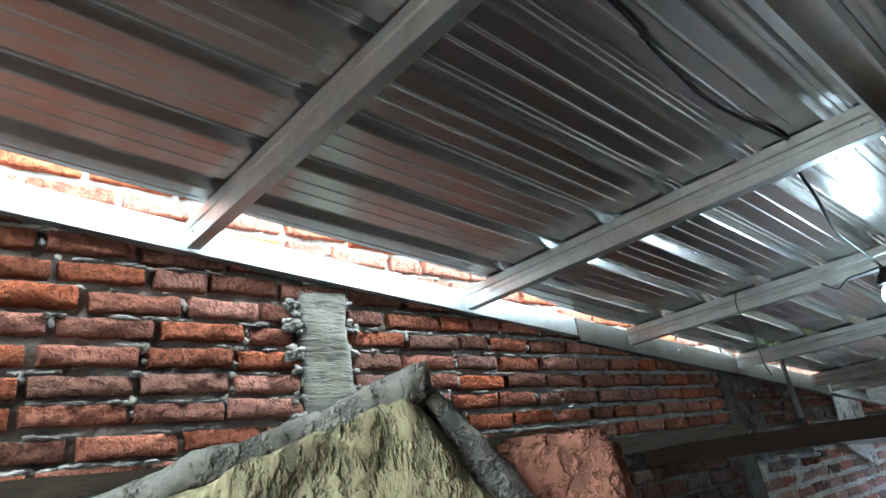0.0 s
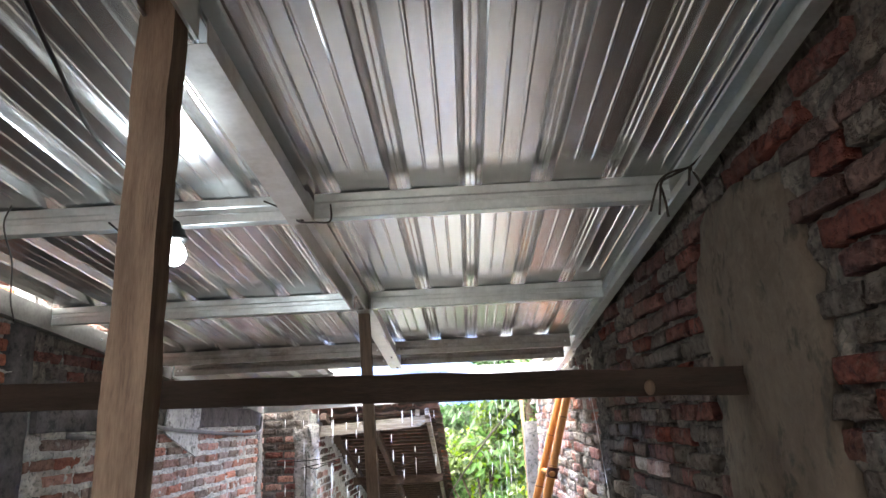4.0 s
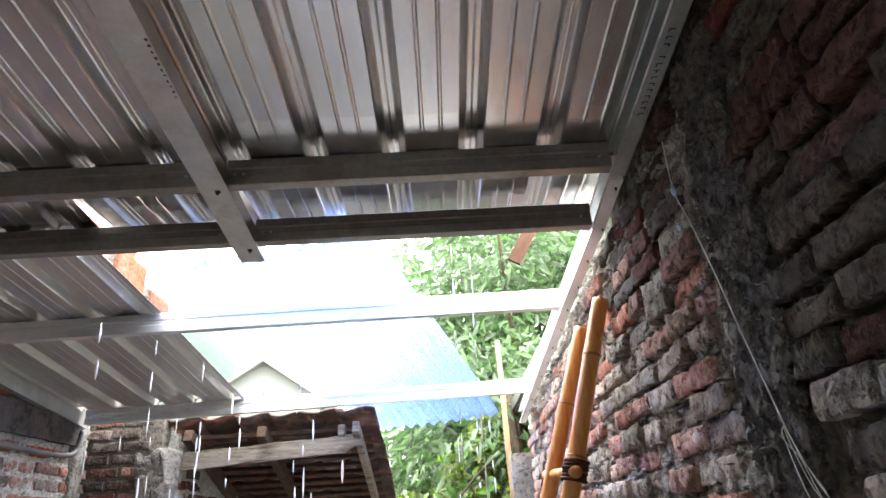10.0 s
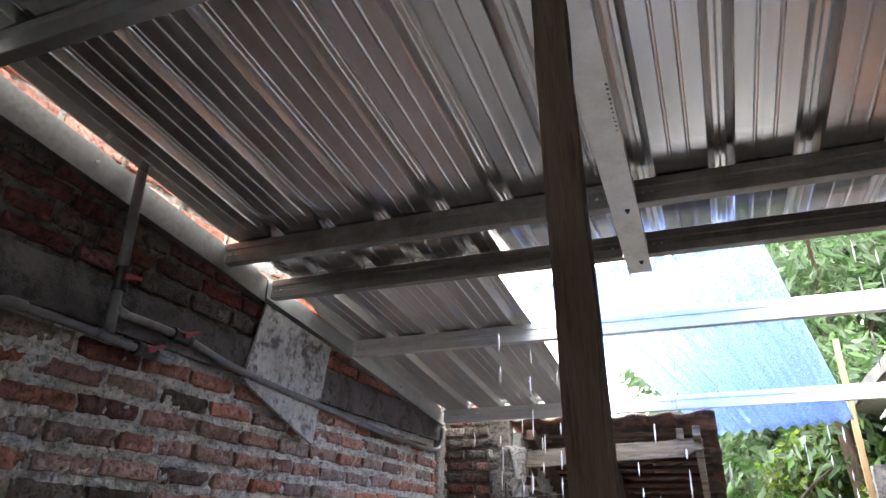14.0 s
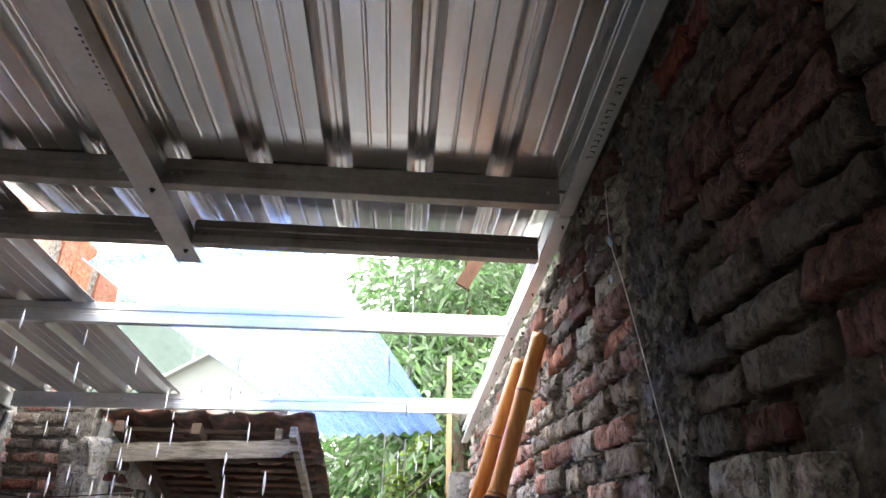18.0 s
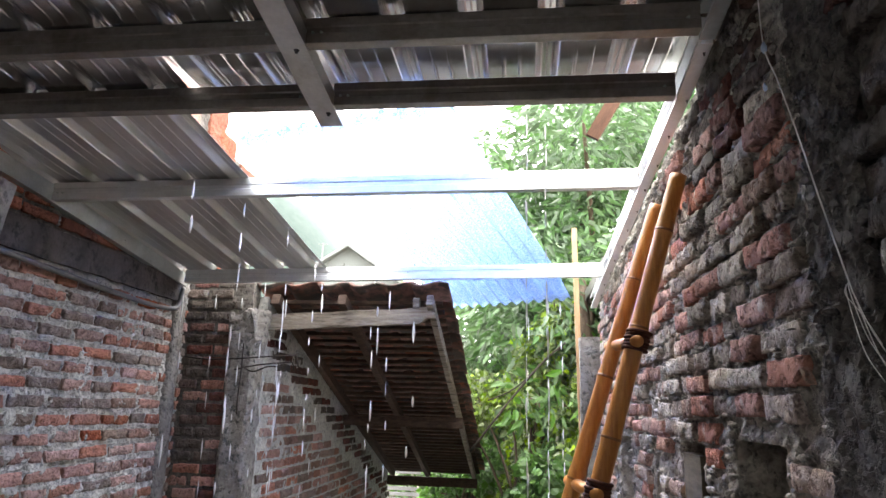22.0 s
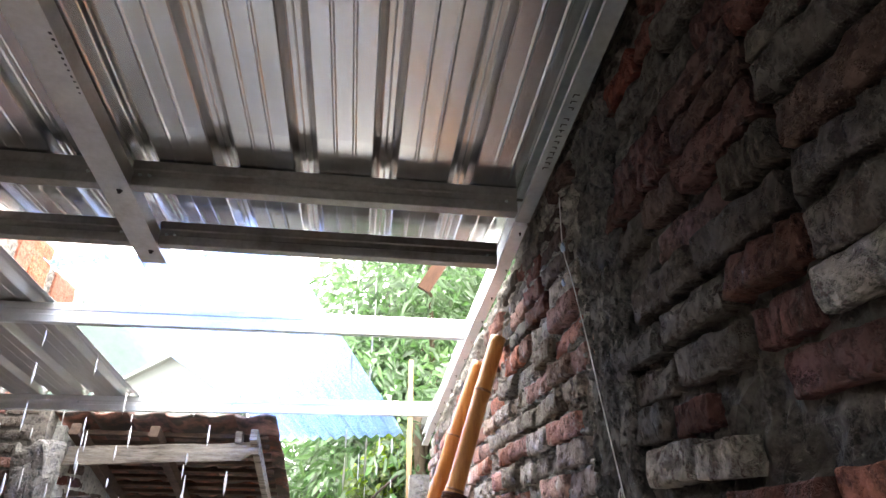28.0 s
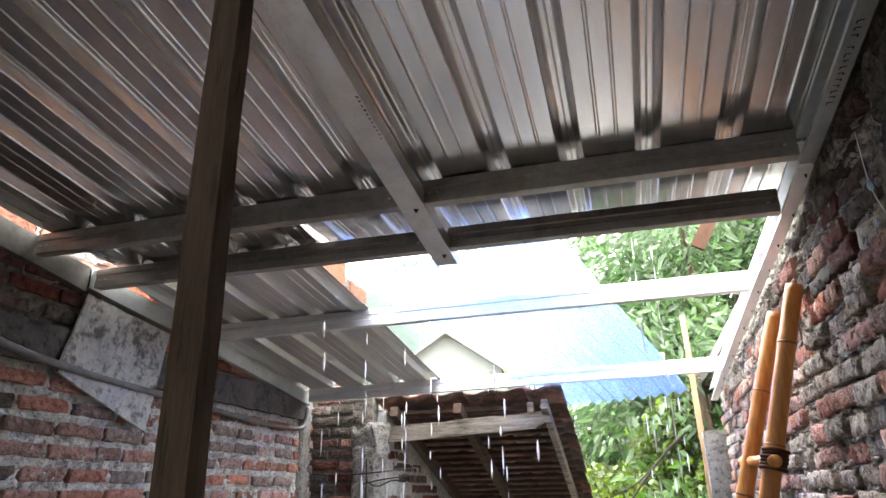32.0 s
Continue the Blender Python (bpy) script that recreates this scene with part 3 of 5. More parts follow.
C_WEB = [(0.035, 0.064), (0.035, 0.075), (0.002, 0.075), (0.0, 0.073), (0.0, 0.05), (0.0035, 0.046), (0.0035, 0.032), (0.0, 0.028), (0.0, 0.002), (0.002, 0.0), (0.035, 0.0), (0.035, 0.011)]


def purlin(x0, x1, i, dz=0.0):
    y, z = PURLINS[i]
    bm = extrude_profile(bmesh.new(), C_WEB, (x0, y, z + dz), (x1, y, z), (0, 1, 0), (0, 0, 1))
    return bm


spans = [(-2.468, -1.137), (-1.063, -0.06)]
steel = []
for i in range(len(PURLINS)):
    pieces = [(-2.468, -1.176), (-1.094, -0.06)] if i < 3 else [(-2.468, -1.16), (-1.083, -0.06)] if i == 3 else spans if i < 7 else [(-2.452, -0.052)]
    for x0, x1 in pieces:
        ob = part("purlin", purlin(x0, x1, i, (0, 0, 0, 0, 0, 0, 0, -0.026, -0.045)[i]), "galvanized" if i < 5 else "steel_brown_dim" if i < 7 else "galvanized_new")
        tagged(ob, "stained brown steel channel carrying the roof sheets, darkened for dim light" if i in (5, 6) else "galvanised steel channel carrying the roof sheets", "roof purlin", "roof purlins")
        steel.append((ob, x0, x1, i))
y, z = PURLINS[8]
bm = extrude_profile(bmesh.new(), C_WEB, (-2.44, y - 0.004, z - 0.047), (-1.106, y - 0.004, z - 0.022), (0, 1, 0), (0, 0, 1), 0.0016)
splice = tagged(part("purlin_splice", bm, "galvanized_new"), "shorter galvanised channel lapped over the lowest purlin", "roof purlin", "roof purlins")


def rafter(name, label, x0, x1, stations, profile, side):
    bm = extrude_path(bmesh.new(), profile, [(x0 + (x1 - x0) * (a - stations[0]) / (stations[-1] - stations[0]), a, under(a) - 0.006) for a in stations], side, (0, 0, 1), 0.0014)
    return tagged(part(name, bm, "galvanized_new" if "newer" in label else "galvanized_tan" if name == "middle_rafter" else "galvanized"), label, "roof rafter", "roof rafters")


U_UP = [(-0.037, 0.048), (-0.037, 0.0), (0.037, 0.0), (0.037, 0.048)]
ys = [p[0] for p in PURLINS]
mid_low = rafter("middle_rafter", "galvanised steel channel lying flat under the roof", -1.092, -1.098, [-1.27] + ys[5:7] + [0.118], U_UP, (1, 0, 0))
U_DOWN = [(0.026, 0.0), (0.033, 0.0), (0.033, 0.072), (-0.033, 0.072), (-0.033, 0.0), (-0.026, 0.0)]
rafter("middle_rafter", "galvanised steel channel with its open side facing down", -1.125, -1.112, [-2.30, -1.245], U_DOWN, (1, 0, 0))
for x in (-0.037, 0.0358):
    bm = bmesh.new()
    lo = [(-1.098 + x, 0.118, under(0.118) - 0.006), (-1.098 + x, 0.152, under(0.152) - 0.012), (-1.098 + x, 0.15, under(0.15) + 0.03), (-1.098 + x, 0.118, under(0.118) + 0.042)]
    va, vb = [bm.verts.new(p) for p in lo], [bm.verts.new((p[0] + 0.0012, p[1], p[2])) for p in lo]
    bm.faces.new(va)
    bm.faces.new(vb[::-1])
    for k in range(4):
        bm.faces.new([va[k], vb[k], vb[(k + 1) % 4], va[(k + 1) % 4]])
    bmesh.ops.recalc_face_normals(bm, faces=bm.faces[:])
    part("flange_end", bm, "galvanized_tan", mid_low)
rafter("middle_rafter", "galvanised steel channel with its open side facing down", -1.135, -1.135, [-5.5] + ys[1:2] + [-3.06], U_DOWN, (1, 0, 0))
mid_high = rafter("middle_rafter", "galvanised steel channel spliced with a wire tie", -1.128, -1.122, [-3.05] + [-2.24], U_UP, (1, 0, 0))
RIGHT_C = [(-0.008, 0.01), (-0.008, 0.0), (0.03, 0.0), (0.03, 0.075), (-0.008, 0.075), (-0.008, 0.064)]
rafter("wall_rafter", "galvanised steel channel fixed along the old brick wall", -0.05, -0.05, [-6.4] + ys[:5] + [-0.245], RIGHT_C, (1, 0, 0))
rafter("wall_rafter", "newer bright galvanised channel along the wall top", -0.052, -0.052, [-0.235] + ys[6:] + [2.42], [(q[0], q[1] - 0.004) for q in RIGHT_C], (1, 0, 0))
LEFT_C = [(-0.038, 0.075), (0.0, 0.075), (0.0, 0.0), (-0.038, 0.0)]
for stations, steel_kind, words in (([-6.4] + ys[:2] + [-2.62], "galvanized", "galvanised steel channel fixed along the brick wall"),
                                    ([-2.61] + ys[3:6] + [-0.03], "steel_shaded", "steel channel fixed along the brick wall, darkened to stand for shade"),
                                    ([-0.02] + ys[6:] + [1.86], "galvanized", "galvanised steel channel fixed along the brick wall")):
    bm = extrude_path(bmesh.new(), [(a, b if b else -0.02) for a, b in LEFT_C[::-1]] if steel_kind == "steel_shaded" else LEFT_C[::-1], [(-2.47, a, under(a) - 0.006 - 0.045 * max(0.0, min(1.0, a / 1.79))) for a in stations], (1, 0, 0), (0, 0, 1), 0.0014)
    tagged(part("wall_rafter", bm, steel_kind), words, "roof rafter", "roof rafters")


def screw(place, up, parent, name="screw", radius=0.007, material="steel_black"):
    """A hexagonal screw head with its washer."""
    bm = bmesh.new()
    m = Matrix.Translation(place) @ Vector(up).to_track_quat("Z", "Y").to_matrix().to_4x4()
    bmesh.ops.create_cone(bm, cap_ends=True, segments=12, radius1=radius, radius2=radius * 0.9, depth=0.002, matrix=m)
    bmesh.ops.create_cone(bm, cap_ends=True, segments=6, radius1=radius * 0.6, radius2=radius * 0.55, depth=0.007, matrix=m @ Matrix.Translation((0, 0, 0.004)))
    return part(name, bm, material, parent)


for ob, x0, x1, i in steel:
    for x in (x0 + 0.022, x0 + 0.045, x1 - 0.03):
        screw((x, PURLINS[i][0] + 0.001, PURLINS[i][1] + 0.03 + (-0.026 if i == 7 and x < -1 else -0.045 if i == 8 and x < -1 else 0)), (0, -1, 0), ob, "screw", 0.005, "galvanized")
    for k in range(12):
        x = RIB0 - 0.06 - PITCH * k
        if x0 + 0.05 < x < x1 - 0.03:
            bm = tube(bmesh.new(), [(x, PURLINS[i][0] + 0.018, PURLINS[i][1] + 0.055), (x, PURLINS[i][0] + 0.018, PURLINS[i][1] + 0.074)], 0.0025, 6)
            part("screw_tip", bm, "steel_black", ob)
for x in (-2.36, -1.9, -1.45, -1.13):
    screw((x, PURLINS[8][0] - 0.004, PURLINS[8][1] + 0.02 - 0.018 * (x + 1.1) / -1.0), (0, -1, 0), splice, "screw", 0.005, "galvanized")
for y, x in ((-0.265, -1.088), (0.035, -1.086)):
    screw((x, y, under(y) - 0.0075), (0, 0, -1), mid_low, "bolt", 0.008)
for y in (-2.27,):
    screw((-1.118, y, under(y) - 0.0075), (0, 0, -1), mid_high, "bolt", 0.008)
rail = [o for o in bpy.data.objects if o.name.startswith("wall_rafter")]
for k in range(12):
    y = -0.2 + 0.21 * k
    screw((-0.035 + 0.006 * (k % 2), y, under(y) - 0.0115), (0, 0, -1), rail[1], "rivet", 0.004)


for y in (-4.6, -3.75, -2.8, -1.85, -0.85, 0.3, 1.2):
    screw((-2.4685, y, under(y) + 0.03 - 0.045 * max(0.0, min(1.0, y / 1.79))), (1, 0, 0), rail[2 if y < -2.6 else 3 if y < 0 else 4], "screw", 0.005, "galvanized")
rm = random.Random(3)
for k in range(13):
    y = -0.743 + 0.0195 * k + (0.015 if k > 2 else 0)
    for x, wide, dy, deep in ((-0.046, 0.013, 0.0, 0.0022), (-0.046 + rm.choice((0.0, 0.005, 0.0105)), 0.0024, 0.0022, rm.uniform(0.005, 0.01))):
        bm = box(bmesh.new(), (x, y + dy, under(y) - 0.0080), (x + wide, y + dy + deep, under(y) - 0.0071))
        part("printed_mark", bm, "steel_black", rail[0])

marked = [o for o, x0, x1, i in steel if i == 4 and x1 > -1][0]
for k in range(15):
    x = -0.80 + 0.0145 * k + (0.02 if k > 3 else 0)
    bm = box(bmesh.new(), (x, -1.25, PURLINS[4][1] - 0.0012), (x + rm.uniform(0.005, 0.011), -1.25 + rm.uniform(0.008, 0.014), PURLINS[4][1] - 0.0003))
    part("printed_mark", bm, "steel_black", marked)
for k in range(11):
    y = -0.78 + 0.016 * k
    bm = box(bmesh.new(), (-1.066, y, under(y) - 0.0078), (-1.066 + rm.uniform(0.003, 0.006), y + rm.uniform(0.003, 0.008), under(y) - 0.0069))
    part("printed_mark", bm, "steel_black", mid_low)


# ---- roof sheets ----


def sheet_profile(x0, x1):
    """Points across a ribbed roof sheet: flat pans with two creases, trapezoid ribs."""
    pts = []
    first = math.floor((x0 - RIB0) / PITCH) - 1
    for k in range(first, first + 30):
        c = RIB0 + PITCH * k
        pts += [(c - 0.034, 0.0), (c - 0.03, 0.004), (c - 0.017, 0.026), (c - 0.013, 0.028), (c - 0.003, 0.028), (c, 0.0265), (c + 0.003, 0.028), (c + 0.013, 0.028), (c + 0.017, 0.026), (c + 0.03, 0.004), (c + 0.034, 0.0)]
        for q in (0.33, 0.67):
            e = c + 0.034 + (PITCH - 0.068) * q
            pts += [(e - 0.0055, 0.0), (e - 0.0015, -0.0017), (e + 0.0015, -0.0017), (e + 0.0055, 0.0)]
    return [p for p in pts if x0 <= p[0] <= x1]


def roof_sheet(x0, x1, y0, y1, lift, label, wave=0.002, seed=0, drop=0.0, edge=None, tilt=0.0, lap=0.0, material="sheet"):
    prof = sheet_profile(x0, x1)
    prof = [(x0, prof[0][1])] + prof + [(x1, prof[-1][1])]
    count = max(6, round((y1 - y0) / 0.12))
    stations = [y0 + (y1 - y0) * i / count for i in range(count + 1)]
    verts, faces = [], []
    k = len(prof)
    for s in (0, 1):
        for y in stations:
            base = under(y) + 0.077 + lift - drop + max(0.0, y + 0.25) * lap
            near = min(abs(y - p[0]) for p in PURLINS)
            for x, h in prof:
                sag = noise.noise(Vector((x * 2.3, y * 1.4, seed))) * wave * min(1, near / 0.2) - 0.004 * min(1, near / 0.12) ** 2
                if edge:
                    x, h = (x, h) if x > edge(y) else (edge(y), h * 0.3)
                lean = tilt * max(0.0, min(1.0, y / 1.79)) * (RIGHT - x) / 2.4
                verts.append((x, y, base + h + sag + s * 0.0009 - lean))
    rows = len(stations)
    for s in (0, 1):
        o = s * rows * k
        for i in range(rows - 1):
            for j in range(k - 1):
                a = o + i * k + j
                q = (a, a + 1, a + k + 1, a + k)
                faces.append(q if s else q[::-1])
    o = rows * k
    for i in range(rows - 1):
        for j in (0, k - 1):
            a = i * k + j
            q = (a, a + k, o + a + k, o + a)
            faces.append(q if j else q[::-1])
    for i in (0, rows - 1):
        for j in range(k - 1):
            a = i * k + j
            q = (a, a + 1, o + a + 1, o + a)
            faces.append(q if not i else q[::-1])
    return tagged(mesh_of("roof_sheet", verts, faces, material), label, "roof sheet", "roof sheets")


METAL = "ribbed zinc-aluminium roof sheet seen from below"


def left_edge(y):
    """Where the first sheet stops short of the brick wall."""
    if y < -0.26:
        return -2.36 - 0.09 * min(1.0, max(0.0, (y + 3.3) / 0.8))
    return -2.40


roof_sheet(-2.475, -1.545, -5.5, 0.17, 0.004, METAL, seed=1, lap=0.02, edge=left_edge)
roof_sheet(-1.56, -0.72, -5.5, 0.175, 0.0016, METAL, seed=2, lap=0.11)
roof_sheet(-0.735, 0.03, -6.4, 0.17, 0.0, METAL, seed=3, lap=0.11)
roof_sheet(-2.496, -1.6, 0.03, 1.83, 0.0, "short ribbed zinc-aluminium roof sheet beside the open bay", seed=4, drop=0.002, tilt=0.045, material="sheet_dull", edge=lambda y: -2.45 - 0.046 * min(1.0, max(0.0, (y - 0.25) / 0.2)))

bm = bmesh.new()
bmesh.ops.create_grid(bm, x_segments=16, y_segments=14, size=0.5)
for v in bm.verts:
    v.co = Vector((-2.41 + v.co.x * 0.11, -0.13 + v.co.y * 0.22, under(-0.13) + 0.074)) + noise.noise_vector(v.co * 9) * 0.012
mod = tagged(part("plastic_scrap", bm, "plastic_white"), "crumpled white plastic scrap stuffed in a roof gap", "plastic scrap").modifiers.new("thickness", "SOLIDIFY")
mod.thickness = 0.0008

# translucent blue sheet lying askew over the open purlins
d = Vector((0.234, 0.972, 0)).normalized()
e = Vector((-d.y, d.x, 0))
corner = Vector((-0.176, 2.47, 0))
verts, faces = [], []
rows, cols = 26, 99
for i in range(rows + 1):
    for j in range(cols + 1):
        q = corner - d * (2.36 * i / rows) + e * (0.84 * j / cols)
        out = max(0.0, q.y - PURLINS[8][0] - 0.03)
        h = under(q.y) + 0.086 + 0.0115 * math.sin(2 * math.pi * 0.84 * j / cols / 0.076) - 0.05 * out * out + 0.004 * noise.noise(q * 3)
        verts.append((q.x, q.y, h + (0.02 if q.y < 0.35 else 0.02 * max(0, 1 - (q.y - 0.35) / 0.3))))
for i in range(rows):
    for j in range(cols):
        a = i * (cols + 1) + j
        faces.append((a, a + 1, a + cols + 2, a + cols + 1))
blue = tagged(mesh_of("translucent_sheet", verts, faces, "blue_plastic", smooth=True), "blue corrugated translucent plastic sheet laid askew on purlins", "plastic sheet")
mod = blue.modifiers.new("thickness", "SOLIDIFY")
mod.thickness = 0.0015


# ---- timber ----
def timber(name, lo, hi, material, label, category, seed, m=None, amount=0.004):
    bm = rough_box(lo, hi, seed, 0.06, amount, 0.004)
    ob = part(name, bm, material)
    if m:
        ob.matrix_basis = m
    return tagged(ob, label, category)


timber("post", (-0.032, -0.028, 0), (0.032, 0.028, 2.652), "wood_dark", "dark brown sawn timber post under the middle rafter", "post", 3, pose(-1.19, -3.1, 0.0, 0, 1.0, 0))
timber("post", (-0.026, -0.021, 0), (0.026, 0.021, 2.452), "wood_post", "brown sawn timber post propping the middle rafter", "post", 8, pose(-1.008, -1.295, 0.0, -2.28, -2.2, 0), 0.002)
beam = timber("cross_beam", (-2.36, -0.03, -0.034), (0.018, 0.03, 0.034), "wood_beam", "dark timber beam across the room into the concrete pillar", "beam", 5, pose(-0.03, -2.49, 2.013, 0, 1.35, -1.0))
bm = bmesh.new()
bmesh.ops.create_uvsphere(bm, u_segments=12, v_segments=8, radius=0.016, matrix=Matrix.Translation((-0.225, -0.031, -0.012)) @ Matrix.Diagonal((0.8, 0.3, 1.1, 1)))
part("knot", bm, "wood_post", beam, "pale cut branch knot", smooth=True)
timber("wall_plank", (-2.34, -6.2, 2.09), (-2.30, -1.75, 2.15), "wood_plank", "long grey-brown timber plank along the brick wall", "plank", 12, amount=0.005)
timber("wall_plank", (-2.33, -6.0, 2.152), (-2.295, -3.11, 2.192), "wood_plank", "shorter weathered plank lying on the lower one", "plank", 13, amount=0.005)
for y in (-5.6, -4.0, -2.2):
    timber("plank_bracket", (-2.49, y - 0.025, 2.05), (-2.30, y + 0.025, 2.09), "wood_plank", "short timber bracket under the wall planks", "bracket", int(y * 10))


# ---- concrete pillar on the old wall ----
bm = rough_box((-0.04, -2.79, 0.0), (0.12, -2.29, 2.46), 21, 0.02, 0.0, 0.0, 130)
for v in bm.verts:
    if v.co.x < 0.04:
        v.co.x += 0.036 * max(0.0, (-2.5 - v.co.y) / 0.29) ** 1.3 + 0.012 * max(0.0, (v.co.y + 2.36) / 0.07) ** 2
    v.co.y += 0.11 * (v.co.z - 2.05) * (v.co.y + 2.79) / 0.5
    t = max(0.0, (v.co.z - 2.18) / 0.28)
    v.co.y += t * t * 0.05 * (-2.55 - v.co.y) / 0.25
    v.co.x += t * t * 0.02 * (v.co.x < 0.04)
    v.co.z -= t * 0.16 * abs(v.co.y + 2.48)
    v.co += noise.noise_vector(v.co * 6) * 0.012 + noise.noise_vector(v.co * 21) * 0.008 + noise.noise_vector(v.co * 60) * 0.004
    v.co.z += noise.noise(v.co * 12) * 0.03 * t
pillar = tagged(part("concrete_pillar", bm, "pillar_tan", smooth=True), "rough tan concrete pillar standing proud of the old brick wall", "pillar")
bars = [[(0.03, -2.44, 2.539), (0.014, -2.44, 2.604), (-0.014, -2.44, 2.649)] ,
        [(0.035, -2.44, 2.63), (-0.017, -2.44, 2.599), (-0.063, -2.44, 2.561), (-0.112, -2.44, 2.549), (-0.147, -2.44, 2.524), (-0.166, -2.44, 2.48), (-0.178, -2.44, 2.447)] ,
        [(-0.063, -2.44, 2.561), (-0.107, -2.44, 2.542), (-0.139, -2.44, 2.524), (-0.148, -2.44, 2.486), (-0.157, -2.44, 2.436)] ,
        [(-0.145, -2.44, 2.518), (-0.137, -2.44, 2.473), (-0.135, -2.44, 2.43)] ,
        [(-0.063, -2.44, 2.561), (-0.072, -2.44, 2.51)] ,
        [(-0.06, -2.44, 2.558), (-0.044, -2.44, 2.522), (-0.034, -2.44, 2.488)],
        [(0.022, -2.44, 2.624), (-0.004, -2.44, 2.605), (-0.03, -2.44, 2.588)]]
for pts in bars:
    part("rebar", tube(bmesh.new(), smooth_line(pts, 5), 0.0034, 6), "steel_black", pillar, "bent rusty reinforcing wire", smooth=True)


# ---- stub of a broken wall at the start ----
stub = thing("wall_stub", "broken wall stub with yellowish render and mortar cap", "wall stub", (-1.34, -4.42, 0))
STUB_AT = Matrix(((0.655, -0.756, 0, -1.252), (0.756, 0.655, 0, -4.525), (0, 0, 1, 2.098), (0, 0, 0, 1))) @ Matrix.Scale(0.91, 4)


def stub_part(name, bm, material, label="", smooth=True):
    bm.transform(STUB_AT)
    ob = part(name, bm, material, None, label, smooth)
    ob.parent, ob.matrix_parent_inverse = stub, Matrix.Translation((1.34, 4.42, 0))


def crest(u):
    """Height of the broken edge of the render across the stub."""
    return 0.027 + 0.253 * (u + 0.011) if u < -0.011 else 0.027 - 1.6 * (u + 0.011)


bm = rough_box((-0.30, 0.0, -0.3), (0.075, 0.10, 0.0), 31, 0.009, 0.0035, 0.004, 90)
for v in bm.verts:
    v.co.z = -0.3 + (v.co.z + 0.3) / 0.3 * (crest(v.co.x) + 0.3)
    v.co += noise.noise_vector(v.co * 45) * 0.007 + noise.noise_vector(v.co * 130) * 0.003
stub_part("render", bm, "plaster_yellow")
bm = rough_box((-0.34, 0.006, -0.024), (0.006, 0.15, 0.0), 33, 0.008, 0.003, 0.003, 90)
for v in bm.verts:
    v.co.z += 0.046 + 0.243 * (v.co.x - 0.005) - 0.25 * max(0.0, v.co.y - 0.02) * (v.co.z < -0.012)
    v.co += noise.noise_vector(v.co * 35) * 0.005 + noise.noise_vector(v.co * 110) * 0.003
stub_part("mortar_cap", bm, "cap_grey")
bm = rough_box((0.0, 0.012, -0.26), (0.027, 0.12, 0.03), 35, 0.008, 0.004, 0.005, 90)
for v in bm.verts:
    fall = 0.03 - v.co.z
    v.co.x = v.co.x * (0.35 + 0.65 * min(1.0, fall / 0.06)) + 0.51 * min(0.16, max(0.0, fall - 0.012))
    v.co += noise.noise_vector(v.co * 50) * 0.005
stub_part("mortar_edge", bm, "cap_grey")
bm = rough_box((0.047, 0.03, -0.13), (0.133, 0.13, -0.012), 37, 0.007, 0.005, 0.012, 90)
for v in bm.verts:
    v.co.z -= 0.22 * max(0.0, v.co.x - 0.105)
    v.co += noise.noise_vector(v.co * 70) * 0.003
stub_part("brick", bm, "brick_pink")
bm = rough_box((-1.52, -4.62, 0.0), (-1.30, -4.3, 1.9), 39, 0.05, 0.008, 0.01)
ob = part("pier", bm, "concrete", None)
ob.parent, ob.matrix_parent_inverse = stub, Matrix.Translation((1.34, 4.42, 0))


# ---- lamp and cables ----
lamp = thing("ceiling_bulb", "glowing white bulb in a black holder hanging from a purlin", "light bulb", (-1.455, -2.33, 2.43))
bm = bmesh.new()
bmesh.ops.create_uvsphere(bm, u_segments=24, v_segments=16, radius=0.032, matrix=Matrix.Translation((0, 0, 0)))
for v in bm.verts:
    if v.co.z > 0:
        v.co.z *= 1.35
        v.co.x *= 1 - v.co.z * 4
        v.co.y *= 1 - v.co.z * 4
part("bulb", bm, "bulb_glow", lamp, "glowing white glass bulb", smooth=True)
bm = bmesh.new()
bmesh.ops.create_cone(bm, cap_ends=True, segments=20, radius1=0.03, radius2=0.026, depth=0.03, matrix=Matrix.Translation((0, 0, 0.056)))
bmesh.ops.create_cone(bm, cap_ends=True, segments=20, radius1=0.034, radius2=0.034, depth=0.008, matrix=Matrix.Translation((0, 0, 0.048)))
bmesh.ops.create_cone(bm, cap_ends=True, segments=16, radius1=0.02, radius2=0.01, depth=0.025, matrix=Matrix.Translation((0, 0, 0.083)))
part("holder", bm, "black_plastic", lamp, "black plastic lamp holder")
light = new("bulb_light", bpy.data.lights.new("bulb_light", "POINT"))
light.location = (-1.455, -2.33, 2.375)
light.data.energy = LAMP
light.data.shadow_soft_size = 0.03
light.data.color = (0.8, 0.92, 1.0)


def cable(name, pts, radius, material, label, category="cable"):
    return tagged(part(name, tube(bmesh.new(), smooth_line(pts, 8), radius, 8), material, smooth=True), label, category)


cable("lamp_cable", [(-1.25, -6.3, 2.99), (-1.27, -5.0, 2.86), (-1.34, -3.92, 2.765), (-1.36, -3.78, 2.75), (-1.378, -3.53, 2.722), (-1.352, -3.24, 2.705), (-1.37, -3.17, 2.72), (-1.39, -3.1, 2.69), (-1.4, -2.98, 2.625), (-1.43, -2.8, 2.575), (-1.45, -2.55, 2.56), (-1.455, -2.33, 2.525)], 0.0045, "black_plastic", "black electric cable running under the roof to the bulb")
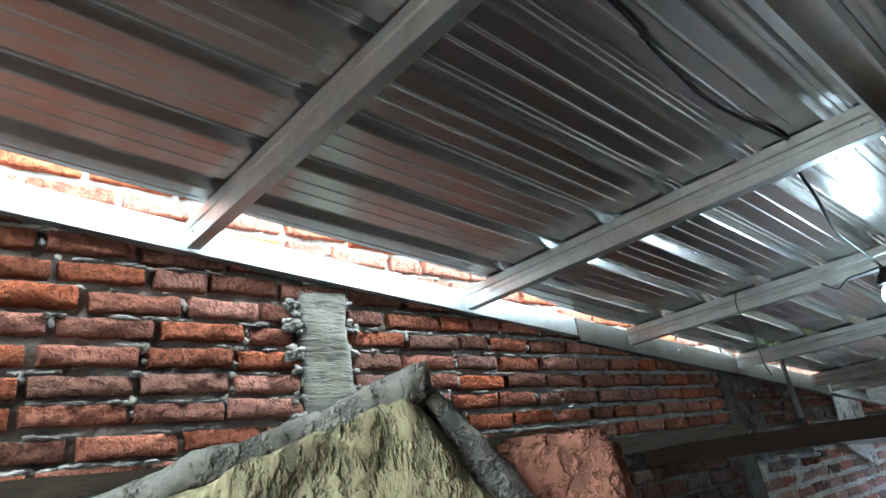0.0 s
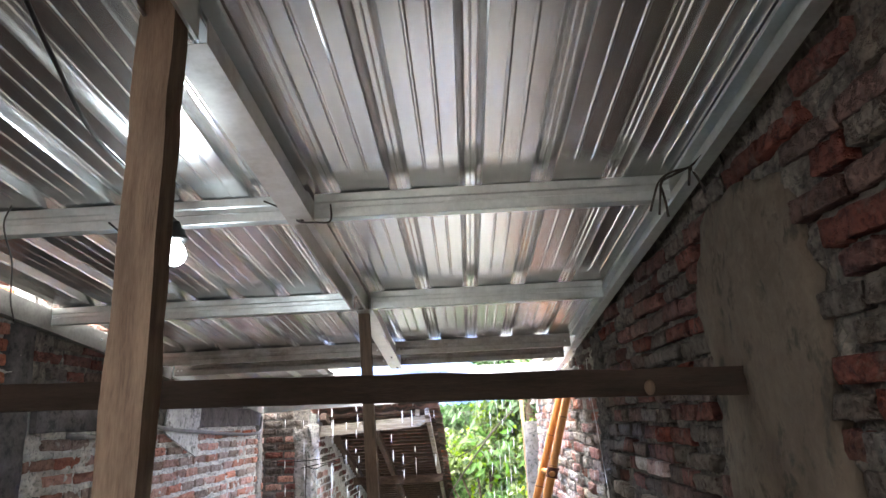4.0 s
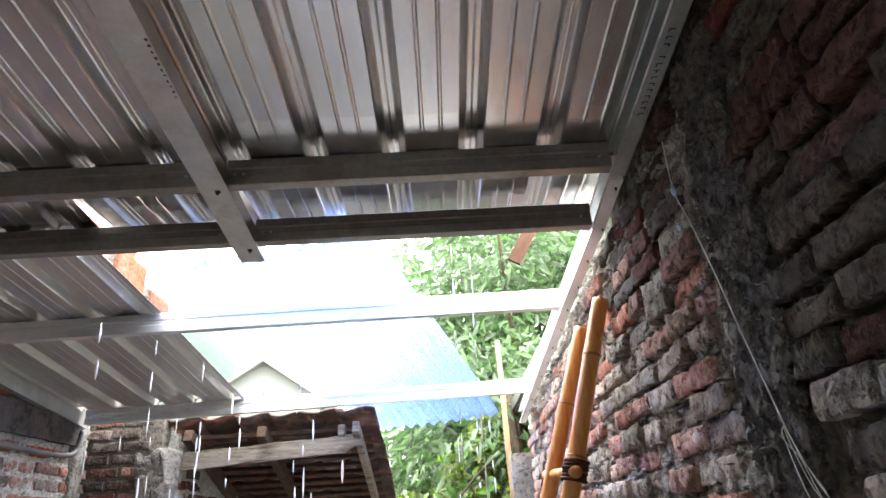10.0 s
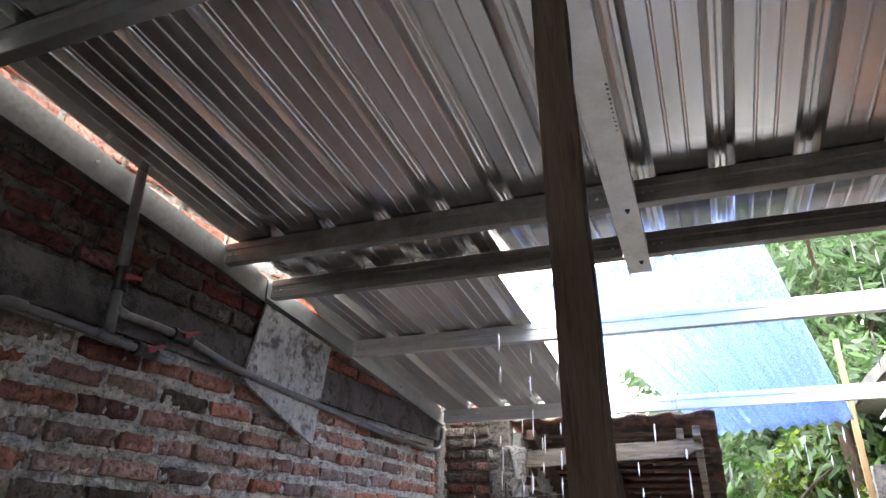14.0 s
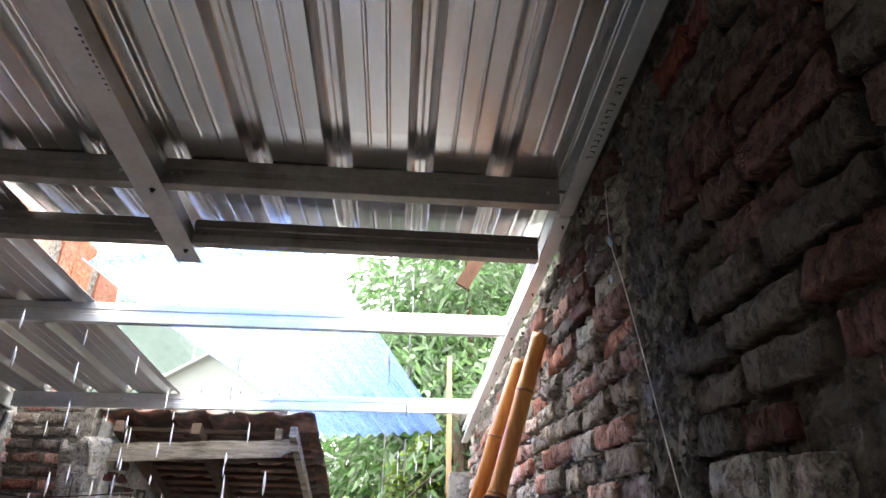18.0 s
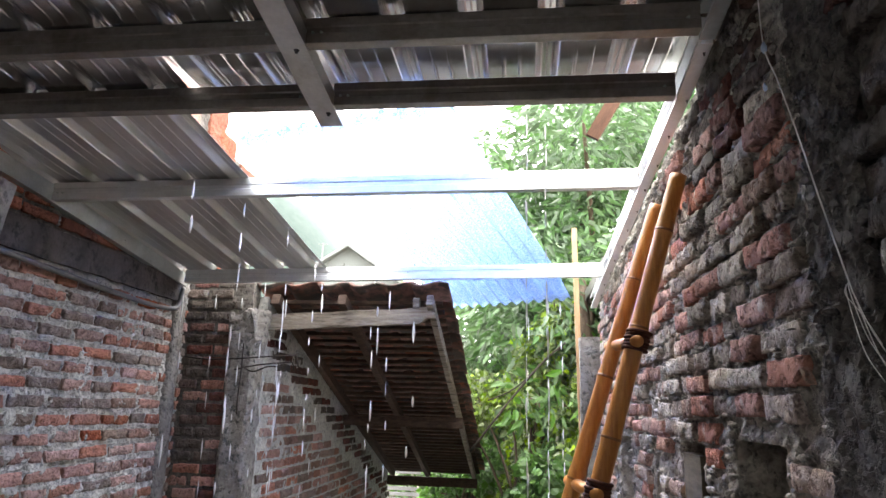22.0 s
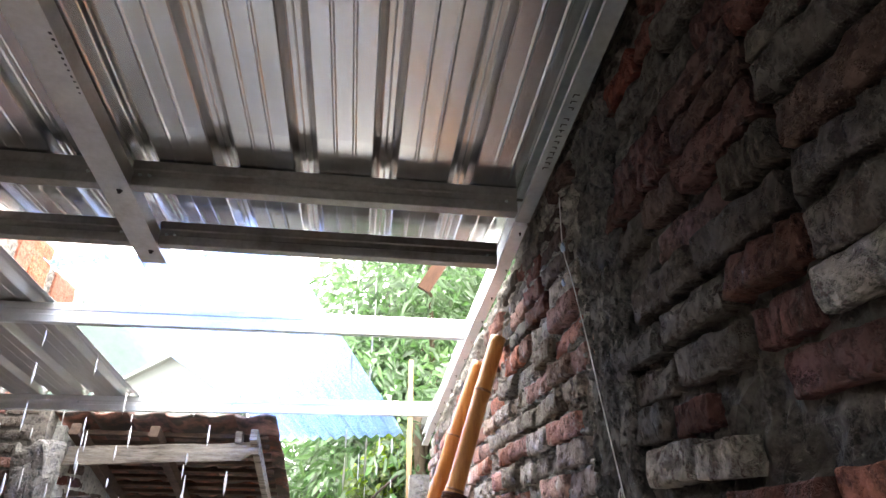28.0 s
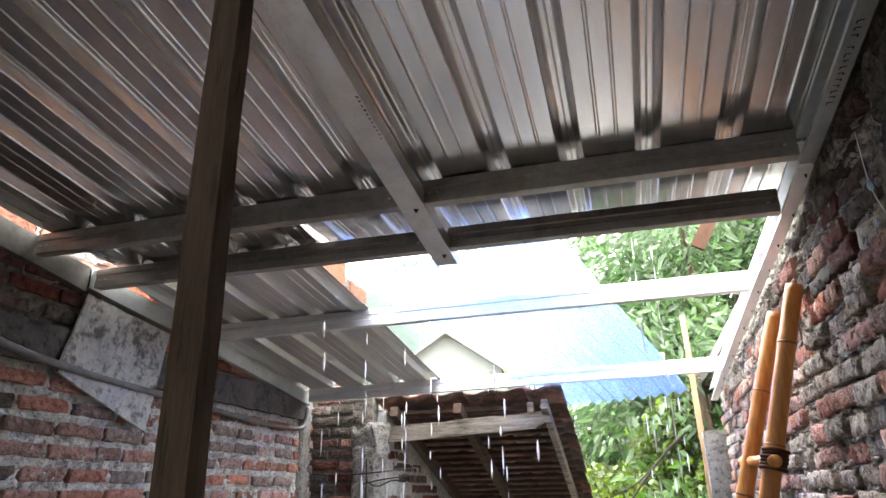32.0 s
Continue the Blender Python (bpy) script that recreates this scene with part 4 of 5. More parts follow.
cable("lamp_lead", [(-1.455, -2.33, 2.53), (-1.5, -2.335, 2.525), (-1.56, -2.335, 2.522), (-1.6, -2.33, 2.50), (-1.64, -2.34, 2.53)], 0.003, "black_plastic", "short loose lead twisted beside the bulb holder")
cable("wire_tie", [(-1.2, -2.36, 2.56), (-1.14, -2.29, 2.545), (-1.125, -2.27, 2.525), (-1.08, -2.262, 2.522), (-1.036, -2.262, 2.524), (-1.035, -2.262, 2.575)], 0.0028, "steel_black", "black wire tied round the rafter splice", "wire")
cable("hanging_wire", [(-1.93, -2.33, 2.6), (-1.945, -2.33, 2.54), (-1.93, -2.3, 2.44), (-1.935, -2.28, 2.34), (-1.925, -2.27, 2.28)], 0.0022, "steel_black", "thin dark wire hanging from a purlin", "wire")
string = cable("string_line", [(-0.03, -0.553, 2.23), (-0.034, -0.569, 2.1), (-0.034, -0.615, 2.005), (-0.032, -0.665, 1.88), (-0.03, -0.712, 1.749), (-0.03, -0.78, 1.583)], 0.0013, "string", "thin white string with a frayed end on the old wall", "string")
for dy, dz, bend in ((0.0, 0.0, 0.0), (0.012, -0.018, 0.01), (-0.012, 0.008, -0.008), (0.006, 0.03, 0.014)):
    strand = smooth_line([(-0.03, -0.772, 1.602), (-0.034, -0.78 + bend, 1.585), (-0.034, -0.811 + dy, 1.52 + dz), (-0.03, -0.845 + dy, 1.475 + dz)], 6)
    part("strand", tube(bmesh.new(), strand, 0.0008, 6), "string", string, smooth=True)
part("strand", tube(bmesh.new(), smooth_line([(-0.03, -0.78, 1.585), (-0.03, -0.83, 1.49), (-0.028, -0.885, 1.44)], 6), 0.0009, 6), "string", string, smooth=True)
for y, z, size in ((-0.569, 2.1, 0.008), (-0.556, 2.024, 0.006)):
    bm = bmesh.new()
    bmesh.ops.create_icosphere(bm, subdivisions=3, radius=size)
    for v in bm.verts:
        v.co = Vector((v.co.x * 0.6, v.co.y, v.co.z * 1.4)) * (1 + 0.5 * noise.noise(v.co * 160)) + Vector((-0.034, y, z))
    part("tag", bm, "blue_tag", string, "scrap of pale blue plastic")


# ---- fittings on the left wall ----
bm = rough_box((-2.512, -1.28, 1.975), (-2.478, 1.86, 2.12), 51, 0.06, 0.006, 0.006)
tagged(part("ring_beam", bm, "plaster_grey"), "grey cement ring beam along the brick wall", "beam", kind="structure")
pipes = thing("water_pipes", "dark grey plastic water pipes with red valves along the brick wall", "water pipe", (-2.45, -0.7, 1.95))


def pipe_part(name, pts, radius, material, parent, label=""):
    return part(name, tube(bmesh.new(), smooth_line([Vector(p) - Vector((-2.45, -0.7, 1.95)) for p in pts], 6), radius, 12), material, parent, label, smooth=True)


pipe_part("riser", [(-2.447, -0.716, 2.47), (-2.447, -0.707, 2.2), (-2.449, -0.7, 1.96)], 0.0148, "pvc", pipes)
pipe_part("branch", [(-2.455, -0.972, 1.956), (-2.455, -0.7, 1.949), (-2.457, -0.455, 1.936)], 0.0118, "pvc", pipes)
pipe_part("branch", [(-2.458, -0.69, 2.026), (-2.456, -0.428, 2.022), (-2.454, -0.213, 1.99), (-2.452, 0.056, 1.966), (-2.454, 0.4, 1.95), (-2.458, 0.85, 1.93), (-2.465, 1.4, 1.912), (-2.465, 1.7, 1.92), (-2.468, 1.79, 1.96), (-2.47, 1.82, 2.06)], 0.0125, "pvc", pipes)
pipe_part("elbow", [(-2.51, -0.99, 1.957), (-2.462, -0.985, 1.957), (-2.455, -0.945, 1.956)], 0.0155, "pvc", pipes)
pipe_part("elbow", [(-2.447, -0.7, 2.036), (-2.452, -0.68, 2.026), (-2.457, -0.655, 2.025)], 0.0155, "pvc", pipes)
pipe_part("tee", [(-2.455, -0.735, 1.951), (-2.455, -0.665, 1.948)], 0.0155, "pvc", pipes)
for a, b, lever in (((-2.447, -0.702, 2.145), (-2.447, -0.7, 2.085), (0.0, 0.055, 0.012)), ((-2.455, -0.59, 1.945), (-2.456, -0.525, 1.941), (0.0, 0.05, 0.022)), ((-2.456, -0.46, 2.023), (-2.456, -0.395, 2.018), (0.0, 0.05, 0.022))):
    body = pipe_part("valve", [a, b], 0.0185, "black_plastic", pipes, "dark plastic valve body")
    pipe_part("collar", [Vector(a).lerp(Vector(b), -0.1), Vector(a).lerp(Vector(b), 0.12)], 0.021, "black_plastic", body)
    pipe_part("collar", [Vector(a).lerp(Vector(b), 0.88), Vector(a).lerp(Vector(b), 1.1)], 0.021, "black_plastic", body)
    mid = Vector(a).lerp(Vector(b), 0.5) + Vector((0.024, 0, 0.004)) - Vector((-2.45, -0.7, 1.95))
    bm = box(bmesh.new(), (-0.005, -0.014, -0.009), (0.006, 0.014, 0.009), 0.003)
    box(bm, (-0.003, 0.008, -0.006), (0.004, 0.05, 0.006), 0.002)
    box(bm, (-0.012, -0.006, -0.006), (-0.002, 0.006, 0.006), 0.002)
    bm.transform(Matrix.Translation(mid) @ Matrix.Rotation(math.atan2(lever[2], lever[1]), 4, "X"))
    part("lever", bm, "valve_red", body, "dark red valve lever")
bm = bmesh.new()
outline = [(-0.015, 2.262), (0.46, 2.215), (0.385, 1.792), (-0.097, 1.955)]
lowf = [bm.verts.new((-2.474, y, z)) for y, z in outline]
highf = [bm.verts.new((-2.466 + 0.002 * k, y, z)) for k, (y, z) in enumerate(outline)]
bm.faces.new(lowf)
bm.faces.new(highf[::-1])
for k in range(4):
    bm.faces.new([lowf[k], highf[k], highf[(k + 1) % 4], lowf[(k + 1) % 4]])
bmesh.ops.recalc_face_normals(bm, faces=bm.faces[:])
bmesh.ops.subdivide_edges(bm, edges=bm.edges[:], cuts=6, use_grid_fill=True)
for v in bm.verts:
    v.co += noise.noise_vector(v.co * 15) * 0.004
tagged(part("cement_board", bm, "board_grey"), "pale grey cement board offcut tucked behind the conduit", "board")


# ---- bamboo ladder ----
def bamboo_pole(top, foot, radius, name, parent, first):
    top, foot = Vector(top), Vector(foot)
    length = (top - foot).length
    pts, radii, nodes = [], [], []
    s, k = 0.0, first
    while s < length:
        pts.append(foot.lerp(top, s / length))
        radii.append(radius * (1 - 0.14 * s / length))
        k += 1
        s += 0.02
    ring = 0.31
    marks = [first + ring * q for q in range(9) if first + ring * q < length]
    for i in range(len(pts)):
        for mk in marks:
            dlt = abs(i * 0.02 - mk)
            if dlt < 0.015:
                radii[i] *= 1.09
    bend = [p + Vector((math.sin(i * 0.05) * 0.004, math.cos(i * 0.04) * 0.004, 0)) for i, p in enumerate(pts)]
    ob = part(name, tube(bmesh.new(), bend, radius, 16, radii), "bamboo", parent, smooth=True)
    for mk in marks:
        c, dirn = foot.lerp(top, mk / length), (top - foot).normalized()
        i = min(len(bend) - 1, round(mk / 0.02))
        r = radius * (1 - 0.14 * mk / length) * 1.06
        bm = tube(bmesh.new(), [bend[i] - dirn * 0.005, bend[i], bend[i] + dirn * 0.005], r, 16, [r, r * 1.05, r])
        part("node", bm, "bamboo_node", ob, smooth=True)
    return ob


ladder = thing("bamboo_ladder", "yellow-brown bamboo ladder leaning on the old brick wall", "ladder")
bamboo_pole((-0.022, 0.168, 2.118), (-0.645, 0.168, 0.0), 0.029, "pole", ladder, 0.16)
bamboo_pole((-0.05, 0.345, 2.088), (-0.735, 0.335, 0.0), 0.027, "pole", ladder, 0.05)
near_way = Vector((0.623, 0, 2.118)).normalized()
for z in (1.612, 1.2, 0.8, 0.4):
    xn, xf = -0.022 - (2.118 - z) * 0.2942, -0.05 - (2.088 - z) * 0.328
    part("rung", tube(bmesh.new(), [(xf - 0.012, 0.395, z + 0.006), ((xn + xf) / 2 - 0.006, 0.26, z), (xn - 0.004, 0.125, z - 0.004)], 0.0175, 12), "bamboo", ladder, smooth=True)
    a, b = near_way.orthogonal().normalized(), near_way.cross(near_way.orthogonal()).normalized()
    coil = [Vector((xn, 0.168, z)) + (a * math.cos(w) + b * math.sin(w)) * (0.0315 + 0.0015 * math.sin(w * 0.37)) + near_way * (0.0016 * w - 0.03) for w in [2 * math.pi * k / 14 for k in range(85)]]
    bm = tube(bmesh.new(), coil, 0.0058, 6)
    part("lashing", bm, "rope_dark", ladder, "dark red-brown rope lashing", smooth=True)


# ---- shed with a tiled roof beyond the room ----
shed = thing("tiled_shed", "old brick shed with a sagging clay tile roof", "shed", (0, 0, 0))
T_SLOPE = -0.33


def eave(y):
    return 2.06 + T_SLOPE * (y - 2.1)


tan_t = math.atan(T_SLOPE)
bm = rough_box((-2.12, 2.07, 1.845), (-1.0, 2.13, 1.945), 61, 0.05, 0.006, 0.006)
for v in bm.verts:
    v.co.z += 0.06 * (v.co.x + 2.1) / 1.1
    if v.co.x > -1.1 and v.co.z < 1.95:
        v.co.z += 0.03
part("front_beam", bm, "wood_grey", shed, "weathered grey timber beam")
for x, w in ((-1.97, 0.05), (-1.56, 0.05), (-1.03, 0.04)):
    bm = bmesh.new()
    box(bm, (-w / 2, 0, -0.09), (w / 2, 4.3, -0.025), 0.004)
    bm.transform(Matrix.Translation((x, 2.02, eave(2.02))) @ Matrix.Rotation(tan_t, 4, "X"))
    part("rafter", bm, "shed_wood" if x < -1.2 else "wood_grey", shed)
for k in range(1, 38):
    y = 2.04 + 0.111 * k
    bm = box(bmesh.new(), (-2.06, -0.013, -0.024), (-0.97, 0.013, 0.0), 0.003)
    bm.transform(Matrix.Translation((0, y, eave(y))) @ Matrix.Rotation(tan_t, 4, "X"))
    part("batten", bm, "shed_wood", shed)
for y, h in ((4.0, 0.09), (6.1, 0.1)):
    bm = rough_box((-2.04, y - 0.03, eave(y) - 0.09 - h), (-0.99, y + 0.03, eave(y) - 0.085), 63, 0.06, 0.005, 0.005)
    part("cross_beam", bm, "shed_wood", shed)
for x in (-1.575, -1.12):
    bm = box(bmesh.new(), (x - 0.02, 2.06, 1.99), (x + 0.02, 2.12, 2.055), 0.004)
    part("packing_block", bm, "wood_grey", shed)


def tile_mesh():
    verts, faces = [], []
    for s in (0, 1):
        for i in range(4):
            for j in range(9):
                u = j / 8
                h = 0.013 * math.sin(2 * math.pi * u) + (0.016 if i == 3 else 0) * 0 + 0.012 * (1 - i / 3)
                verts.append((0.225 * (u - 0.5), 0.27 * i / 3, h + s * 0.012))
    for i in range(3):
        for j in range(8):
            a = i * 9 + j
            faces += [(a + 9, a + 10, a + 1, a), (36 + a, 36 + a + 1, 36 + a + 10, 36 + a + 9)]
    for j in range(8):
        faces += [(j, j + 1, 37 + j, 36 + j), (27 + j + 1, 27 + j, 63 + j, 64 + j)]
    for i in range(3):
        faces += [(9 * i + 9, 9 * i, 36 + 9 * i, 45 + 9 * i), (9 * i + 8, 9 * i + 17, 53 + 9 * i, 44 + 9 * i)]
    me = bpy.data.meshes.new("roof_tile")
    me.from_pydata(verts, [], faces)
    me.materials.append(M["tile"])
    for f in me.polygons:
        f.use_smooth = True
    return me


rt = random.Random(5)
tile = tile_mesh()
for k in range(19):
    for c in range(6):
        ob = new("roof_tile", tile)
        ob.parent = shed
        y = 2.0 + 0.222 * k
        ob.matrix_basis = Matrix.Translation((-2.0 + 0.195 * c + rt.uniform(-0.006, 0.006), y + 0.27 + rt.uniform(-0.012, 0.012), eave(y) + 0.012 - 0.07)) @ Matrix.Rotation(tan_t, 4, "X") @ pose(0, 0, 0, rt.uniform(-1.5, 1.5), rt.uniform(-2, 2), 180 + rt.uniform(-2, 2))

# concrete column and wires at the corner of the shed
bm = rough_box((-2.21, 1.93, 0.0), (-2.04, 2.1, 1.97), 71, 0.025, 0.014, 0.015, 90)
for v in bm.verts:
    if v.co.z > 1.75:
        v.co.x += noise.noise(v.co * 7) * 0.06
        v.co.z -= 0.12 * max(0.0, noise.noise(Vector((v.co.x * 11, v.co.y * 11, 3)))) * max(0.0, v.co.z - 1.75) / 0.2
col = tagged(part("corner_column", bm, "concrete"), "crumbling grey concrete corner column with rusty wires", "column")
for k, pts in enumerate(([(-2.46, 1.91, 1.67), (-2.3, 1.88, 1.655), (-2.15, 1.88, 1.66), (-2.05, 1.86, 1.665), (-1.8, 1.88, 1.685), (-1.77, 1.88, 1.68), (-1.755, 1.88, 1.62)],
                          [(-2.14, 1.9, 1.6), (-2.0, 1.87, 1.625), (-1.82, 1.88, 1.645), (-1.79, 1.88, 1.64), (-1.78, 1.88, 1.6)],
                          [(-2.1, 1.9, 1.62), (-2.02, 1.88, 1.59), (-1.93, 1.88, 1.62), (-1.85, 1.88, 1.615)],
                          [(-2.1, 1.9, 1.75), (-2.09, 1.88, 1.6), (-2.095, 1.88, 1.45), (-2.1, 1.9, 1.35)])):
    part("rebar", tube(bmesh.new(), smooth_line(pts, 6), 0.0042, 6), "steel_black", col, "bent reinforcing wire", smooth=True)

# things past the old wall
timber("wood_pole", (-0.02, -0.015, 0), (0.02, 0.015, 2.72), "wood_tan", "slim tan timber pole standing in the yard", "pole", 81, pose(-0.07, 2.9, 0, 0, -0.9, 0), 0.003)
bm = rough_box((-0.12, 2.6, 0), (0.02, 2.68, 1.9), 83, 0.05, 0.006, 0.008)
tagged(part("concrete_post", bm, "concrete"), "short grey concrete post at the end of the old wall", "post")
timber("hanging_wood", (-0.026, -0.012, -0.17), (0.026, 0.012, 0.13), "wood_red", "reddish cut timber end sticking out over the opening", "timber", 85, pose(-0.165, 0.43, 2.50, 0, 30, 0), 0.002)
lean_to = thing("lean_to_roof", "pale weathered lean-to roof with a dark edge board beyond the wall", "roof", (0.14, 1.6, 2.52))
part("underside", rough_box((0.03, 0.0, 0.0), (0.48, 4.4, 0.05), 87, 0.12, 0.01, 0.01), "mortar_pale", lean_to)
part("edge_board", rough_box((-0.01, 0.0, -0.03), (0.028, 4.4, 0.07), 86, 0.12, 0.006, 0.006), "fence", lean_to, "dark grey edge board")
bm = rough_box((0.6, 1.6, -0.02), (0.75, 6.0, 2.7), 88, 0.2, 0.01, 0.01)
tagged(part("neighbour_wall", bm, "concrete"), "weathered grey wall of the neighbouring house", "wall", kind="structure")

# slatted fence far behind
fence = thing("slat_fence", "pale horizontal slat fence behind the yard", "fence", (0, 0, 0))
for k in range(14):
    bm = box(bmesh.new(), (-4.2, 8.0, 0.05 + 0.075 * k), (-0.9, 8.02, 0.1 + 0.075 * k), 0.004)
    part("slat", bm, "fence", fence)
for x in (-4.1, -2.9, -1.7, -1.0):
    bm = box(bmesh.new(), (x - 0.03, 8.021, 0.0), (x + 0.03, 8.06, 1.15), 0.004)
    part("post", bm, "fence", fence)


# ---- trees and vines ----
def leaf_cloud(name, centres, count, size, material, parent, seed, droop=0.5, long=2.2):
    """Many small folded leaves scattered through blobs (centre, radii)."""
    r = np.random.RandomState(seed)
    weights = np.array([a[1][0] * a[1][1] * a[1][2] for a in centres]) ** 0.7
    which = r.choice(len(centres), count, p=weights / weights.sum())
    c = np.array([a[0] for a in centres])[which]
    rad = np.array([a[1] for a in centres])[which]
    v = r.normal(size=(count, 3))
    v /= np.linalg.norm(v, axis=1)[:, None]
    p = c + v * rad * (r.uniform(0.25, 1.0, (count, 1)) ** 0.5)
    out = v * [1, 1, 0.4] + r.normal(size=(count, 3)) * 0.7
    out[:, 2] -= droop
    out /= np.linalg.norm(out, axis=1)[:, None]
    side = np.cross(out, r.normal(size=(count, 3)))
    side /= np.linalg.norm(side, axis=1)[:, None]
    nrm = np.cross(side, out)
    s = size * r.uniform(0.55, 1.3, (count, 1))
    w = s / long
    mid1, mid2 = p + out * s * 0.35, p + out * s * 0.7 - nrm * s * 0.05
    verts = np.stack([p, mid1 + side * w * 0.5 + nrm * w * 0.15, mid1, mid1 - side * w * 0.5 + nrm * w * 0.15, mid2 + side * w * 0.34 + nrm * w * 0.1, mid2, mid2 - side * w * 0.34 + nrm * w * 0.1, p + out * s - nrm * s * 0.13], 1).reshape(-1, 3)
    faces = []
    for k in range(count):
        a = 8 * k
        faces += [(a, a + 1, a + 2), (a, a + 2, a + 3), (a + 1, a + 4, a + 5, a + 2), (a + 2, a + 5, a + 6, a + 3), (a + 4, a + 7, a + 5), (a + 5, a + 7, a + 6)]
    me = bpy.data.meshes.new(name)
    me.from_pydata(verts.tolist(), [], faces)
    me.materials.append(M[material])
    ob = new(name, me)
    ob.parent = parent
    return ob


def tree(name, label, foot, height, spread, count, size, material, seed, long=2.2, droop=0.5):
    r = random.Random(seed)
    t = thing(name, label, "tree", foot)
    top = Vector((r.uniform(-0.3, 0.3), r.uniform(-0.3, 0.3), height * 0.8))
    trunk_line = smooth_line([(0, 0, -0.05), (r.uniform(-0.1, 0.1), r.uniform(-0.1, 0.1), height * 0.35), top], 6)
    part("trunk", tube(bmesh.new(), trunk_line, 0.1, 10, [0.05 + 0.06 * height / 5 * (1 - i / len(trunk_line)) for i in range(len(trunk_line))]), "bark", t, smooth=True)
    blobs = []
    for k in range(16):
        a, h = r.uniform(0, 2 * math.pi), r.uniform(0.22, 1.0) * height
        reach = spread * r.uniform(0.3, 1.0) * (1.15 - 0.5 * h / height)
        start = trunk_line[min(len(trunk_line) - 1, int(len(trunk_line) * h / height * 0.8))]
        end = Vector((math.cos(a) * reach, math.sin(a) * reach, h))
        part("limb", tube(bmesh.new(), smooth_line([start, start.lerp(end, 0.5) + Vector((0, 0, 0.12)), end], 4), 0.02, 6, [0.035 * (1 - i / 12) + 0.006 for i in range(9)]), "bark", t, smooth=True)
        q = spread * r.uniform(0.28, 0.5)
        blobs.append((tuple(end), (q, q, q * r.uniform(0.55, 0.9))))
        mid = start.lerp(end, 0.6)
        blobs.append((tuple(mid), (q * 0.6, q * 0.6, q * 0.5)))
    leaf_cloud("crown", blobs, count, size, material, t, seed, droop, long)
    return t


GREEN = "broad-leaved green tree wet with rain behind the house"
tree("mango_tree", GREEN, (0.45, 6.4, 0), 5.8, 2.1, 24000, 0.16, "leaf_dark", 1, 3.2)
tree("mango_tree", GREEN, (-0.6, 8.8, 0), 4.6, 1.9, 9000, 0.2, "leaf_dark", 2, 3.4)
tree("mango_tree", GREEN, (1.9, 8.6, 0), 7.0, 2.8, 18000, 0.2, "leaf_dark", 3, 3.4)
tree("papaya_tree", "green tree with pale leaf clusters beside the pole", (0.25, 5.0, 0), 3.4, 0.8, 2200, 0.17, "leaf", 4, 3.0)


def vine_bush(label, foot, size, count, leaf, seed, material="leaf_vine"):
    """A bush overgrown with broad hanging vine leaves, on arching stems."""
    r = random.Random(seed)
    t = thing("vine_bush", label, "bush", foot)
    blobs = []
    for k in range(18):
        a, h = r.uniform(0, 2 * math.pi), r.uniform(0.05, 1.0)
        wide = size[0] * math.sqrt(max(0.05, 1 - (h * 0.85) ** 2)) * r.uniform(0.3, 0.9)
        end = Vector((math.cos(a) * wide, math.sin(a) * wide * size[1] / size[0], h * size[2]))
        part("stem", tube(bmesh.new(), smooth_line([(r.uniform(-0.2, 0.2), r.uniform(-0.2, 0.2), -0.03), end * 0.5 + Vector((0, 0, 0.3 * h)), end], 4), 0.01, 6, [0.018 * (1 - i / 11) + 0.003 for i in range(9)]), "bark", t, smooth=True)
        q = size[0] * r.uniform(0.26, 0.42)
        blobs.append((tuple(end), (q, q, q)))
    leaf_cloud("foliage", blobs, count, leaf, material, t, seed, 0.75, 1.35)
    return t


vine_bush("bright green vine-covered bush in the rain", (-0.45, 5.3, 0), (1.0, 0.8, 2.35), 12000, 0.078, 11)
vine_bush("bright green vine-covered bush in the rain", (0.3, 4.6, 0), (0.6, 0.6, 2.0), 6000, 0.075, 12)
vine_bush("low leafy green bush at the foot of the fence", (-1.2, 6.9, 0), (0.8, 0.6, 0.9), 3000, 0.09, 13, "leaf")
vine_bush("bright green vine-covered bush in the rain", (-0.35, 4.2, 0), (0.5, 0.5, 1.0), 3200, 0.085, 14, "leaf")
vine_bush("pale green leafy shrub beyond the shed", (-1.3, 9.8, 0), (1.6, 1.0, 2.3), 3500, 0.16, 15, "leaf")
cable("dead_branch", [(-0.95, 4.3, 1.05), (-0.6, 4.3, 1.5), (-0.3, 4.25, 1.85), (-0.1, 4.2, 2.02)], 0.010, "twig_dark", "thin bare dark branch across the vines", "branch")
cable("dead_branch", [(-0.8, 4.4, 1.5), (-0.55, 4.4, 1.62), (-0.3, 4.35, 1.85)], 0.007, "twig_dark", "thin bare dark branch across the vines", "branch")


# ---- distance: hill, houses, pole ----
bm = bmesh.new()
bmesh.ops.create_grid(bm, x_segments=80, y_segments=24, size=1)
for v in bm.verts:
    x, y = v.co.x * 160 - 60, 150 + v.co.y * 40
    ridge = math.exp(-((x + 58) / 16) ** 2) * 20 + math.exp(-((x + 62) / 40) ** 2) * 28 + 6
    v.co = (x, y, ridge * max(0.0, 1 - (v.co.y) ** 2) + noise.noise(Vector((x, y, 0)) * 0.12) * 2.5 - 0.5)
tagged(part("far_hill", bm, "hill", smooth=True), "wooded hill greyed in colour to stand for rain mist", "hill", kind="backdrop")


